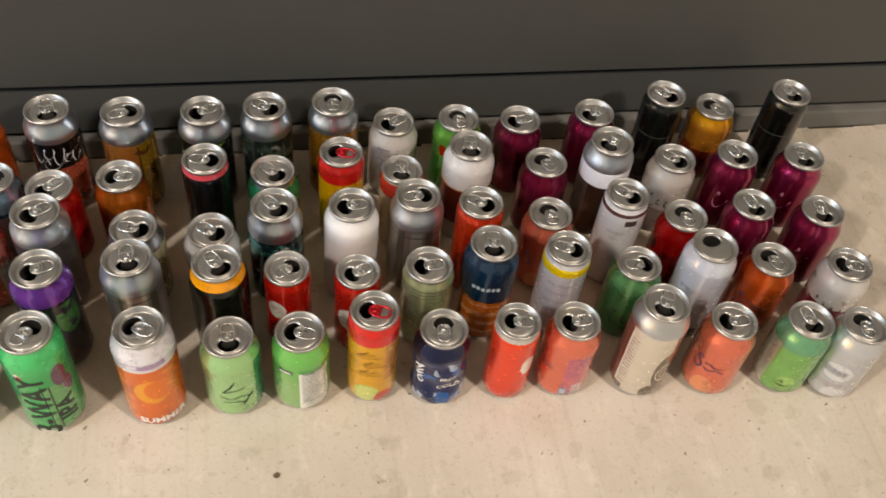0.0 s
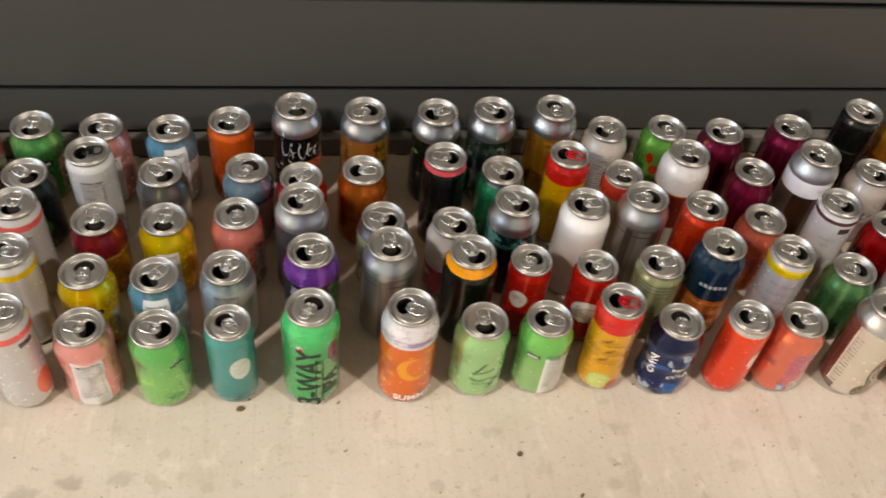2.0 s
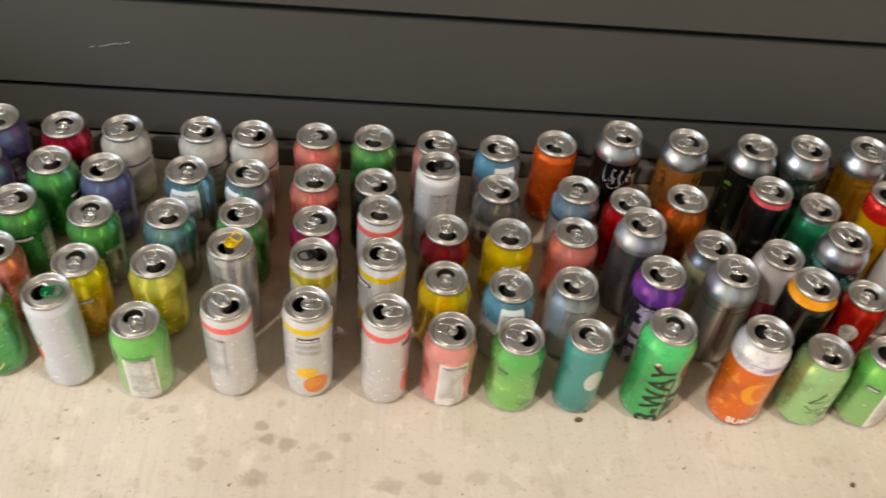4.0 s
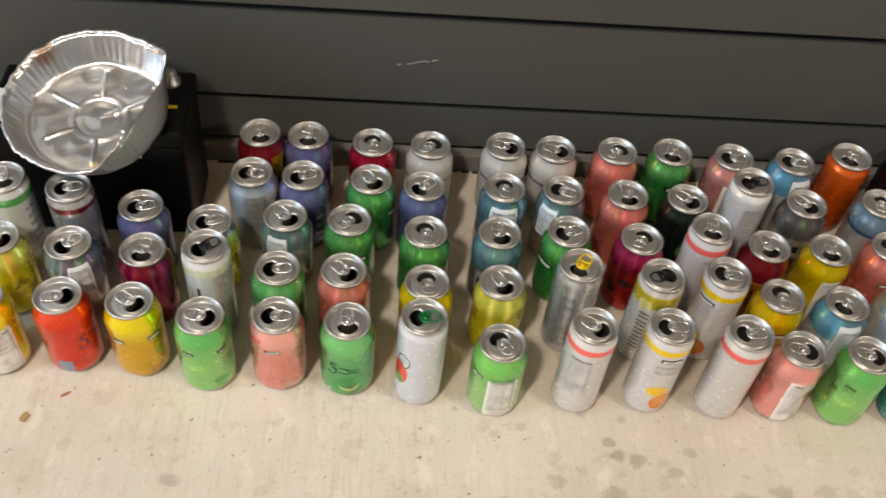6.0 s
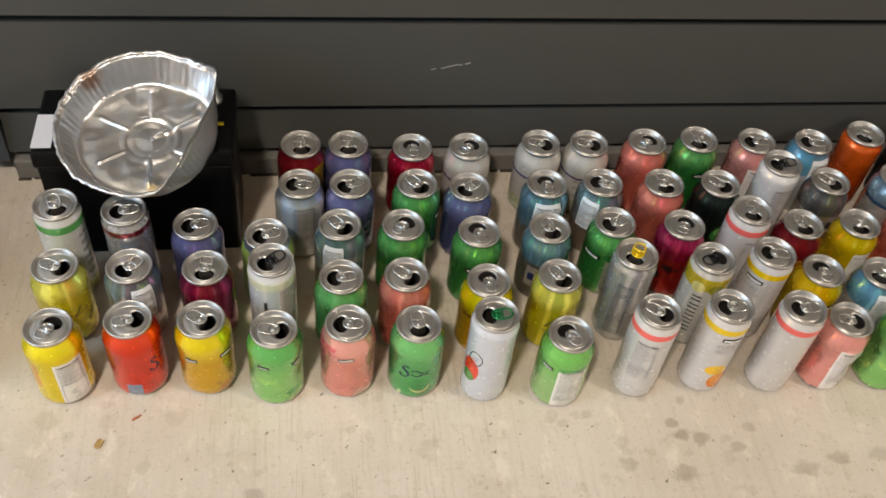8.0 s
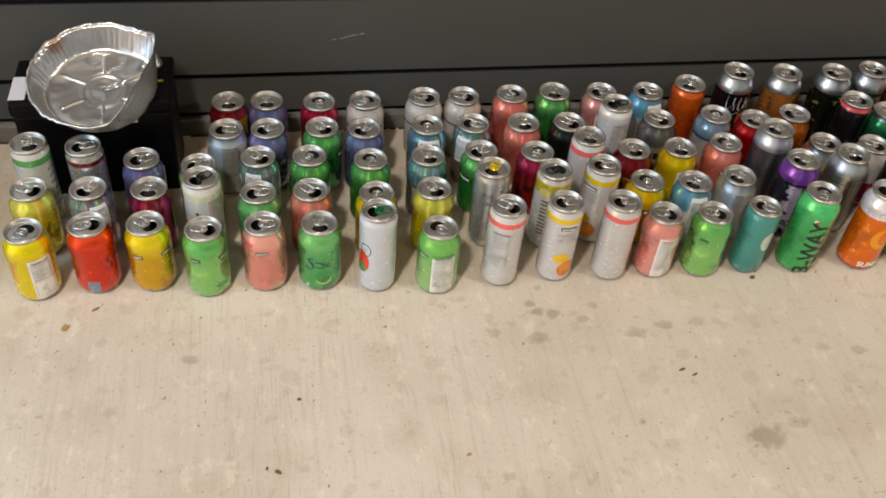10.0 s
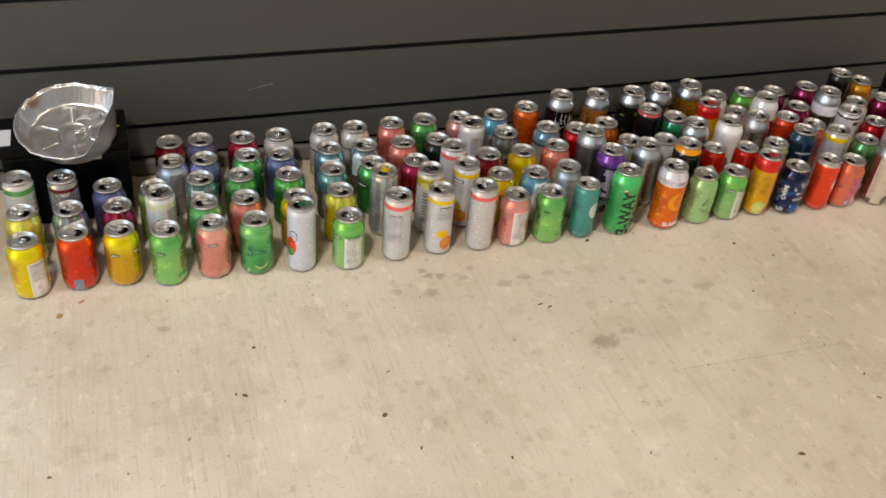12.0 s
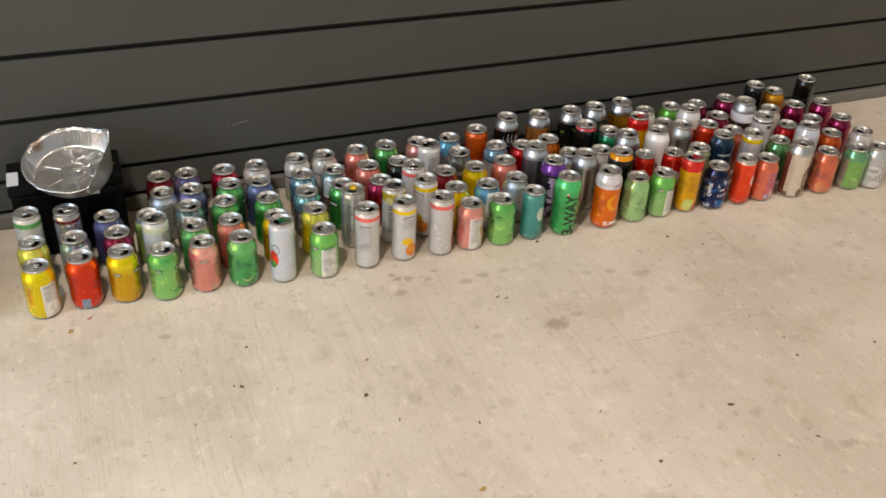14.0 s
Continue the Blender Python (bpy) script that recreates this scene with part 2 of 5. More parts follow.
M_FLOOR, M_SIDING = concrete(), siding_paint()
M_ALU = plain("bare_aluminium", "#B7B4AF", 0.40, 0.88, 90.0, 0.10)
M_TAB = plain("tab_aluminium", "#CECCC8", 0.28, 0.92, 120.0, 0.08)
M_TRIM = plain("blue_grey_trim_paint", "#42464C", 0.5, 0.0, 20.0, 0.15)
M_BASE = plain("grey_foundation", "#716E69", 0.8, 0.0, 25.0, 0.30)
M_SHADOWGAP = plain("black_lap_shade", "#121211", 0.6, 0.0)
M_CEIL = plain("ceiling_paint", "#DDC8A2", 0.7, 0.0, 8.0, 0.06)


# ---- building helpers ----
def part(name, bm, material, parent=None, label=""):
    """Links a bmesh as one mesh object, under a thing or a part."""
    me = bpy.data.meshes.new(name)
    bm.to_mesh(me)
    bm.free()
    me.materials.append(material)
    ob = new(name, me)
    ob.parent = parent
    if label:
        ob["label"] = label
    return ob


def smooth(ob):
    ob.data.polygons.foreach_set("use_smooth", [True] * len(ob.data.polygons))
    return ob


def box(bm, x0, x1, y0, y1, z0, z1, bevel=0.0):
    made = bmesh.ops.create_cube(bm, size=1.0, matrix=Matrix.Translation(((x0 + x1) / 2, (y0 + y1) / 2, (z0 + z1) / 2)) @ Matrix.Diagonal((x1 - x0, y1 - y0, z1 - z0, 1)))
    if bevel:
        edges = list({e for v in made["verts"] for e in v.link_edges})
        bmesh.ops.bevel(bm, geom=edges, offset=bevel, segments=2, affect="EDGES", profile=0.5)
    return bm


def lathe(bm, profile, seg=48, shape=None):
    """Turns (radius, height) pairs round z. shape(angle, radius, height) may move a point."""
    rings = []
    for r, z in profile:
        if r < 1e-6:
            rings.append([bm.verts.new((0, 0, z))])
            continue
        ring = []
        for i in range(seg):
            a = 2 * math.pi * i / seg
            rr, zz = shape(a, r, z) if shape else (r, z)
            ring.append(bm.verts.new((rr * math.cos(a), rr * math.sin(a), zz)))
        rings.append(ring)
    for p, q in zip(rings, rings[1:]):
        for i in range(seg):
            j = (i + 1) % seg
            if len(p) == 1:
                bm.faces.new((p[0], q[j], q[i]))
            elif len(q) == 1:
                bm.faces.new((p[i], p[j], q[0]))
            else:
                bm.faces.new((p[i], p[j], q[j], q[i]))
    return rings


# ---- setting ----
floor = tagged(part("floor", box(bmesh.new(), -9, 9, -14, 0.3, -0.15, 0.0), M_FLOOR), "worn beige concrete porch slab with small stains", "floor", kind="structure")
wall = tagged(new("wall_north"), "dark grey lap siding wall above a grey foundation strip", "wall", kind="structure")
# Black backing shows between the boards, standing in for shade under each lap.
part("shade_backing", box(bmesh.new(), -1.800, 6, 0.012, 0.16, 0.0, 2.7), M_SHADOWGAP, wall)
part("foundation", box(bmesh.new(), -1.801, 6, -0.014, 0.0115, -0.02, 0.033, 0.003), M_BASE, wall, "grey foundation strip")
EXPOSED = 0.1514
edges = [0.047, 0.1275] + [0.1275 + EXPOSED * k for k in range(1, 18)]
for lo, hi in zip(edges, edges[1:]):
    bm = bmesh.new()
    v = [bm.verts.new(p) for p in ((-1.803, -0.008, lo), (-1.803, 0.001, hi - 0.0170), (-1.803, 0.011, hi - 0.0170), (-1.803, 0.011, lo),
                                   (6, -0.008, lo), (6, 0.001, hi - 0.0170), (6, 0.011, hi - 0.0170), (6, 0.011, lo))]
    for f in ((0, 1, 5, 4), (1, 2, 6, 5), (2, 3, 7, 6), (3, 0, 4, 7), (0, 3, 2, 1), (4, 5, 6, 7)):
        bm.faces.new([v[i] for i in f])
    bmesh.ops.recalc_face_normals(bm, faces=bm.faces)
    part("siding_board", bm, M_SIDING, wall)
tagged(part("wall_west", box(bmesh.new(), -6, -1.868, 0.034, 0.16, 0.0, 2.7), plain("white_wall_paint", "#B9BCC0", 0.6, 0.0, 30.0, 0.15)), "pale painted wall beyond the corner board", "wall", kind="structure")
tagged(part("trim", box(bmesh.new(), -1.866, -1.8035, -0.012, 0.158, 0.030, 2.7, 0.003), M_TRIM), "blue-grey painted vertical corner board", "trim", kind="structure")
tagged(part("ceiling", box(bmesh.new(), -6, 6, -3.6, 0.16, 2.702, 2.8), M_CEIL), "plain cream porch ceiling", "ceiling", kind="structure")

# ---- drink cans ----
KIND = {"S": (0.0331, 0.1222, 0.0270), "T": (0.0331, 0.1578, 0.0270), "L": (0.0287, 0.1558, 0.0263),
        "X": (0.0272, 0.1340, 0.0252), "M": (0.0305, 0.1340, 0.0272)}
SEG = 48


def lid_mesh(kind):
    """A can end with its seam, countersink, panel and open mouth towards +x."""
    _, h, R = KIND[kind]
    bm = bmesh.new()
    rings = lathe(bm, [(R - 0.0012, h - 0.0048), (R, h - 0.0040), (R + 0.0004, h - 0.0018), (R - 0.0002, h - 0.0002), (R - 0.0012, h), (R - 0.0021, h - 0.0009),
                       (R - 0.0040, h - 0.0060), (R - 0.0048, h - 0.0069), (R - 0.0058, h - 0.0068), (R - 0.0066, h - 0.0046), (R - 0.0076, h - 0.0040)], SEG)
    outer, z = rings[-1], h - 0.0040
    k0 = (R - 0.0076) / 0.0194
    cx, a, b = 0.0088 * k0, 0.0088 * k0, 0.0116 * k0
    loops = [outer]
    for k, dz in ((0.55, 0.0), (0.34, 0.0001), (0.24, 0.0007), (0.14, 0.0001), (0.0, -0.0003), (-0.01, -0.0016)):
        loop = []
        for i in range(SEG):
            t = 2 * math.pi * i / SEG
            hx, hy = cx + a * math.cos(t), b * math.sin(t) * (1 - 0.12 * math.cos(t))
            o = outer[i].co
            loop.append(bm.verts.new((hx + (o.x - hx) * k, hy + (o.y - hy) * k, z + dz)))
        loops.append(loop)
    for p, q in zip(loops, loops[1:]):
        for i in range(SEG):
            j = (i + 1) % SEG
            bm.faces.new((p[i], p[j], q[j], q[i]))
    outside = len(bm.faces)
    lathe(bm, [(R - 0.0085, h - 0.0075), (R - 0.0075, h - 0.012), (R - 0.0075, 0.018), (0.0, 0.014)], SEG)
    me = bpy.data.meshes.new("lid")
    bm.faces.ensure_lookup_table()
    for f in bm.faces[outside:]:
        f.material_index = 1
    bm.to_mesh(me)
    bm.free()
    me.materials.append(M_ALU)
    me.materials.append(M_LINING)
    me.polygons.foreach_set("use_smooth", [True] * len(me.polygons))
    return me


def tab_mesh():
    """A ring pull: a rolled loop with a crossbar, an open finger hole, a nose plate and its rivet."""
    bm = bmesh.new()

    def tube(path, radius, closed):
        rings, n = [], len(path)
        for i, p in enumerate(path):
            ahead = path[(i + 1) % n] if closed else path[min(i + 1, n - 1)]
            behind = path[i - 1] if closed else path[max(i - 1, 0)]
            way = (ahead - behind).normalized()
            side = way.cross(Vector((0, 0, 1)))
            rings.append([bm.verts.new(p + side * radius * math.cos(q) + Vector((0, 0, 0.85 * radius * math.sin(q)))) for q in (math.pi * k / 3 for k in range(6))])
        for i in range(n if closed else n - 1):
            p, q = rings[i], rings[(i + 1) % n]
            for k in range(6):
                bm.faces.new((p[k], p[(k + 1) % 6], q[(k + 1) % 6], q[k]))

    def oval(cx, a, b, z, n, power=2.7):
        out = []
        for i in range(n):
            c, sn = math.cos(2 * math.pi * i / n), math.sin(2 * math.pi * i / n)
            out.append(Vector((cx + a * math.copysign(abs(c) ** (2 / power), c), b * math.copysign(abs(sn) ** (2 / power), sn), z)))
        return out
    tube(oval(-0.0060, 0.0116, 0.0072, 0.0014, 26), 0.00125, True)
    tube([Vector((-0.0070 + 0.0012 * math.cos(t), y, 0.0013)) for t, y in ((-1.2, -0.0066), (-0.6, -0.0034), (0.0, 0.0), (0.6, 0.0034), (1.2, 0.0066))], 0.0011, False)
    tube(oval(0.0, 0.0041, 0.0041, 0.0012, 14, 2.0), 0.0007, True)
    nose = [v for v in oval(-0.0060, 0.0112, 0.0068, 0.0006, 26) if v.x > -0.0068]
    top = [bm.verts.new(v) for v in nose]
    low = [bm.verts.new(v - Vector((0, 0, 0.0005))) for v in nose]
    for ring, lift in ((top, 0.0), (low, -0.0005)):
        hub = bm.verts.new((-0.001, 0, 0.0006 + lift))
        for i in range(len(ring)):
            bm.faces.new((hub, ring[i], ring[(i + 1) % len(ring)]))
    lathe(bm, [(0.0028, -0.0014), (0.0028, 0.0014), (0.0020, 0.0021), (0.0, 0.0022)], 14)
    bmesh.ops.recalc_face_normals(bm, faces=bm.faces)
    me = bpy.data.meshes.new("tab")
    bm.to_mesh(me)
    bm.free()
    me.polygons.foreach_set("use_smooth", [True] * len(me.polygons))
    return me


# Lining and flap coloured dark to stand in for shade inside the mouth.
M_LINING = plain("shade_dark_lining", "#3A3632", 0.6, 0.3)


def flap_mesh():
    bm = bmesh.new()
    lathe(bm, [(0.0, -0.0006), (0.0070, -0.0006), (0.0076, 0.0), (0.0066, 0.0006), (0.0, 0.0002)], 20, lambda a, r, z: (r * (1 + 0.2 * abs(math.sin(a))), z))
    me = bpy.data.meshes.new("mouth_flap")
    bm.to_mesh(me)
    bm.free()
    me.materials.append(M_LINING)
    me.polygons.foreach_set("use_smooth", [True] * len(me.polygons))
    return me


LIDS = {k: lid_mesh(k) for k in KIND}
TABS, FLAP = {}, flap_mesh()
dice = random.Random(7)
SHAPES = {}


def tab_of(material):
    if material.name not in TABS:
        TABS[material.name] = tab_mesh()
        TABS[material.name].materials.append(material)
    return TABS[material.name]


def body_profile(kind):
    r, h, R = KIND[kind]
    pts = [(0.0, 0.0085), (0.012, 0.0075), (r - 0.0125, 0.004), (r - 0.0098, 0.0008), (r - 0.0088, 0.0), (r - 0.0072, 0.0009), (r - 0.0035, 0.0055), (r - 0.0010, 0.0092), (r, 0.0130)]
    top = h - (0.027 if r - R > 0.004 else 0.017)
    for i in range(1, 10):
        pts.append((r, 0.013 + (top - 0.013) * i / 9))
    span = h - 0.0048 - top
    for k in (0.18, 0.38, 0.58, 0.78, 0.92, 1.0):
        e = k * k * (3 - 2 * k)
        pts.append((r + (R - 0.0012 - r) * e, top + span * k))
    return pts


def can(kind, x, y, mouth, material, label, turn=0, dent=0.0, tab=None, no_tab=False):
    """An empty drink can. mouth: the way its opening faces, degrees from +x; turn: of its print; dent: depth of its dents in mm."""
    r, h, R = KIND[kind]
    thing = tagged(new("drink_can"), label, "can", group="empty drink cans on the porch floor")
    thing.matrix_world = pose(x, y, 0)
    seed = dice.random() * 40
    spots = [(dice.uniform(0, 2 * math.pi), dice.uniform(0.25, 0.75) * h, dice.uniform(0.4, 1.0), dice.uniform(0.25, 0.6)) for _ in range(5 if dent else 2)]
    depth = (dent or dice.choice((0.1, 0.5, 0.9))) / 1000

    def shape(a, rr, z):
        if rr < r * 0.8 or z > h - 0.012:
            return rr, z
        push = 0.0
        for sa, sz, k, w in spots:
            da = (a - sa + math.pi) % (2 * math.pi) - math.pi
            push += k * math.exp(-(da / w) ** 2 - ((z - sz) / 0.018) ** 2)
        wob = noise.noise((math.cos(a) * 1.6 + seed, math.sin(a) * 1.6, z * 45))
        return rr - depth * push - depth * 1.1 * abs(wob) * min(1.0, (h - 0.012 - z) / 0.02), z
    bm = bmesh.new()
    lathe(bm, body_profile(kind), SEG, shape)
    bmesh.ops.recalc_face_normals(bm, faces=bm.faces)
    body = smooth(part("body", bm, material, thing))
    body.matrix_basis = pose(0, 0, 0, 0, 0, turn)
    SHAPES[body.name] = shape
    lid = new("lid", LIDS[kind])
    lid.parent = thing
    lid.matrix_basis = pose(0, 0, 0, 0, 0, mouth)
    lid["label"] = "silver can end with an open mouth"
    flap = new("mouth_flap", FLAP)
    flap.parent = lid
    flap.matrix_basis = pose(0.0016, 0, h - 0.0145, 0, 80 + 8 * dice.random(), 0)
    if not no_tab:
        pull = new("tab", tab_of(tab or M_TAB))
        pull.parent = lid
        pull.matrix_basis = pose(-0.0004, 0, h - 0.0030, 0, dice.uniform(2, 8), dice.uniform(-6, 6)) @ Matrix.Scale(min(1.0, (R - 0.0076) / 0.0186), 4)
    return body


def wrap(bm, body, radius, s0, z0, lift=0.0005):
    """Bends a flat mesh in x and y round a can: x along the arc from the front, y up."""
    for v in bm.verts:
        a, z = (v.co.x + s0) / radius, v.co.y + z0
        rr = SHAPES[body.name]((a - math.pi / 2) % (2 * math.pi), radius, z)[0] + lift
        v.co = (rr * math.sin(a), -rr * math.cos(a), z)
    return bm


def slice_up(bm, step=0.003):
    """Cuts a flat mesh into narrow strips, so that it can be bent."""
    x, end = min(v.co.x for v in bm.verts) + step, max(v.co.x for v in bm.verts)
    while x < end:
        bmesh.ops.bisect_plane(bm, geom=bm.verts[:] + bm.edges[:] + bm.faces[:], plane_co=(x, 0, 0), plane_no=(1, 0, 0))
        x += step
    bmesh.ops.triangulate(bm, faces=bm.faces)


def lettering(body, kind, text, size, material, s, z, upright=False, bold=0.0, tall=1.0):
    """Printed words on a can, at s mm round from the front and z mm up."""
    cu = bpy.data.curves.new("lettering", "FONT")
    cu.body, cu.size, cu.align_x, cu.align_y, cu.offset = text, size, "CENTER", "CENTER", bold
    cu.resolution_u = 3
    tmp = bpy.data.objects.new("lettering", cu)
    me = tmp.to_mesh()
    bm = bmesh.new()
    bm.from_mesh(me)
    tmp.to_mesh_clear()
    bpy.data.objects.remove(tmp)
    bmesh.ops.scale(bm, verts=bm.verts, vec=(1, tall, 1))
    if upright:
        bmesh.ops.rotate(bm, verts=bm.verts, matrix=Matrix.Rotation(radians(90), 3, "Z"))
    slice_up(bm)
    wrap(bm, body, KIND[kind][0], s / 1000, z / 1000)
    return part("lettering", bm, material, body)


def bars(body, kind, widths, height, material, s, z, gap=0.0012, upright=False):
    """Plain bars in place of a name: one block a letter."""
    bm = bmesh.new()
    x = -(sum(widths) + gap * (len(widths) - 1)) / 2
    for w in widths:
        steps = 3
        for i in range(steps):
            x0, x1 = x + w * i / steps, x + w * (i + 1) / steps
            bm.faces.new([bm.verts.new(p) for p in ((x0, -height / 2, 0), (x1, -height / 2, 0), (x1, height / 2, 0), (x0, height / 2, 0))])
        x += w + gap
    if upright:
        bmesh.ops.rotate(bm, verts=bm.verts, matrix=Matrix.Rotation(radians(90), 3, "Z"))
    slice_up(bm)
    wrap(bm, body, KIND[kind][0], s / 1000, z / 1000)
    return part("lettering", bm, material, body)


def flourish(body, kind, width, height, loops, material, s, z, thick=0.0011, slope=0.0):
    """A looping pen stroke in place of a handwritten mark."""
    bm = bmesh.new()
    n, prev = 26 * loops, None
    pts = []
    for i in range(n + 1):
        t = i / n
        a = 2 * math.pi * loops * t
        big = 1.15 if t < 0.9 / loops else (0.8 if 2.2 < t * loops < 3.2 else 0.45)
        pts.append(((t - 0.5) * width + 0.34 * width / loops * math.cos(a) * (0.7 + 0.3 * big), (0.5 * height * math.sin(a + 0.6)) * big + slope * (t - 0.5)))
    for i in range(len(pts)):
        (x0, y0), (x1, y1) = pts[max(i - 1, 0)], pts[min(i + 1, n)]
        d = math.hypot(x1 - x0, y1 - y0) or 1e-9
        w = thick * (0.55 + 0.45 * math.sin(i * 0.5))
        nx, ny = -(y1 - y0) / d * w, (x1 - x0) / d * w
        px, py = pts[i]
        pair = (bm.verts.new((px + nx, py + ny, 0)), bm.verts.new((px - nx, py - ny, 0)))
        if prev:
            bm.faces.new((prev[0], prev[1], pair[1], pair[0]))
        prev = pair
    wrap(bm, body, KIND[kind][0], s / 1000, z / 1000)
    return part("lettering", bm, material, body)


def blocks(body, kind, rects, material, s, z, name="lettering", lift=0.0005):
    """Flat printed rectangles (x0, x1, y0, y1) in mm round the point s, z."""
    bm = bmesh.new()
    for x0, x1, y0, y1 in rects:
        bm.faces.new([bm.verts.new((px / 1000, py / 1000, 0)) for px, py in ((x0, y0), (x1, y0), (x1, y1), (x0, y1))])
    slice_up(bm)
    wrap(bm, body, KIND[kind][0], s / 1000, z / 1000, lift)
    return part(name, bm, material, body)


def facts(body, kind, s, top, width, depth, ink):
    """A printed nutrition panel: its heading, rules and rows of small bars for words."""
    pen = random.Random(int(1000 + 7 * s + 13 * top + depth))
    lettering(body, kind, "Nutrition Facts", width / 1000 / 6.6, INK_BLACK, s, top - 3, False, 0.00012)
    rects, y = [(-width / 2, width / 2, -7.4, -6.6)], -9.5
    while y > -depth:
        x, end = -width / 2, -width / 2 + width * pen.uniform(0.5, 0.8)
        while x < end - 2:
            w = pen.uniform(2.0, 5.5)
            rects.append((x, min(x + w, end), y - 0.9, y))
            x += w + 0.9
        rects.append((width / 2 - pen.uniform(2.5, 4.5), width / 2, y - 1.1, y))
        if pen.random() < 0.35:
            rects.append((-width / 2, width / 2, y - 2.3, y - 1.9))
        y -= 3.6
    return blocks(body, kind, rects, ink, s, top, "nutrition_panel")


def name_plate(body, kind, s, z, width, height=6.5):
    """A dark printed plate with pale bars in place of a name."""
    blocks(body, kind, [(-width / 2, width / 2, -height / 2, height / 2)], INK_BLACK, s, z, "name_plate")
    step = (width - 3.0) / 8
    tall = height * 0.27
    return blocks(body, kind, [(-width / 2 + 1.5 + step * k + 0.25, -width / 2 + 1.5 + step * (k + 1) - 0.35, -tall, tall) for k in range(8)], INK_WHITE, s, z, "lettering", 0.0008)


def stroke(body, kind, lines, material, s, z, thick=1.1):
    """Brush strokes through points in mm, swelling and thinning, in place of a handwritten mark."""
    bm = bmesh.new()
    for pts in lines:
        fine = []
        ext = [pts[0]] + list(pts) + [pts[-1]]
        for k in range(1, len(ext) - 2):
            p0, p1, p2, p3 = (Vector(ext[k + j]) for j in (-1, 0, 1, 2))
            for i in range(6):
                t = i / 6
                fine.append(0.5 * (2 * p1 + (p2 - p0) * t + (2 * p0 - 5 * p1 + 4 * p2 - p3) * t * t + (3 * p1 - p0 - 3 * p2 + p3) * t ** 3))
        fine.append(Vector(pts[-1]))
        prev = None
        for i, p in enumerate(fine):
            way = fine[min(i + 1, len(fine) - 1)] - fine[max(i - 1, 0)]
            way = way.normalized() if way.length > 1e-6 else Vector((1, 0))
            w = thick * (0.35 + 0.65 * abs(way.y)) * min(1.0, 0.35 + 0.3 * min(i, len(fine) - 1 - i))
            side = Vector((-way.y, way.x)) * w
            pair = [bm.verts.new((q.x / 1000, q.y / 1000, 0)) for q in (p + side, p - side)]
            if prev:
                bm.faces.new((prev[0], prev[1], pair[1], pair[0]))
            prev = pair
    wrap(bm, body, KIND[kind][0], s / 1000, z / 1000)
    return part("lettering", bm, material, body)


SWASH = (((-13, 9), (-16, 12), (-20, 10), (-20, 6), (-15, 1), (-13, -5), (-17, -10), (-23, -8), (-24, -4)),
         ((-10, 3), (-3, 5), (5, 1), (15, 3)), ((-10, -4), (-2, -7), (6, -3), (16, -6)))
SIGNED = (((-1, 18), (-6, 9), (-12, 2), (-4, 4), (9, 8)), ((-16, -4), (-6, -8), (4, -5), (16, -10)), ((-13, -13), (-2, -12), (10, -16)), ((16, -3), (10, -11), (5, -19)))
INK_BLACK, INK_NAVY, INK_WHITE = plain("black_ink", "#17171A", 0.4), plain("navy_ink", "#1B2450", 0.4), plain("white_ink", "#E9E6E2", 0.4)
INK_DARK = plain("dark_grey_ink", "#4C4C50", 0.45)
INK_BROWN = plain("dark_brown_ink", "#45260F", 0.45)
INK_SOFT = plain("soft_grey_ink", "#8F8E90", 0.45)
INK_GREY = plain("pale_grey_ink", "#A8B0B4", 0.4)
INK_GREEN = plain("dark_green_ink", "#163D22", 0.4)
TAB_RED = plain("red_tab_coating", "#C5202A", 0.3, 0.6)
TAB_YELLOW = plain("yellow_tab_coating", "#E8C618", 0.3, 0.5)
TAB_GREEN = plain("green_tab_coating", "#1F7A46", 0.3, 0.6)
TAB_BLACK = plain("black_tab_coating", "#0C0C0D", 0.3, 0.1)

# ---- can prints ----
P_IPA = printed("green_ipa_print", "#1FA24A", [("fade", 100, 150, "#35C768"), ("rect", -4, 30, 0, 95, "#5FA25C"), ("rect", -26, -2, 0, 112, "#2EA24C"), ("rect", -1.5, 0, 8, 100, "#10301A"), ("oval", 22, 106, 9, 18, "#5E3A50"), ("oval", 30, 84, 7, 12, "#6E4A5E"), ("oval", -20, 118, 4, 6, "#D9D3CE"), ("oval", -18, 117, 2.5, 4, "#A03030"), ("mottle", 40, 0.62, 20, 60, "#47B25E")], 0.3)
P_SUMMER = printed("orange_ale_print", "#D96B1E", [("band", 118, 160, "#D9D6DC"), ("lines", -30, 30, 122, 134, 9, "#9A7FA6"), ("oval", -4, 78, 20, 22, "#E59A2A"), ("oval", 4, 81, 17, 18, "#DD7420"), ("mottle", 60, 0.60, 20, 110, "#E8892F"), ("band", 0, 14, "#B34A18")], 0.3)
P_LIME = printed("pale_lime_print", "#93CC84", [("band", 84, 125, "#3F9168"), ("mottle", 30, 0.55, 10, 90, "#A6D38C"), ("fade", 0, 6, "#9BCC84"), ("rect", 24, 45, 0, 100, "#2F8F5B")], 0.45)
P_LIMELABEL = printed("green_nutrition_print", "#93C474", [("fade", 40, 100, "#6CC04E"), ("panel", -4, 34, 0, 88, "#D6D5CC"), ("rect", -4, 34, 84, 90, "#3E9440")], 0.4)
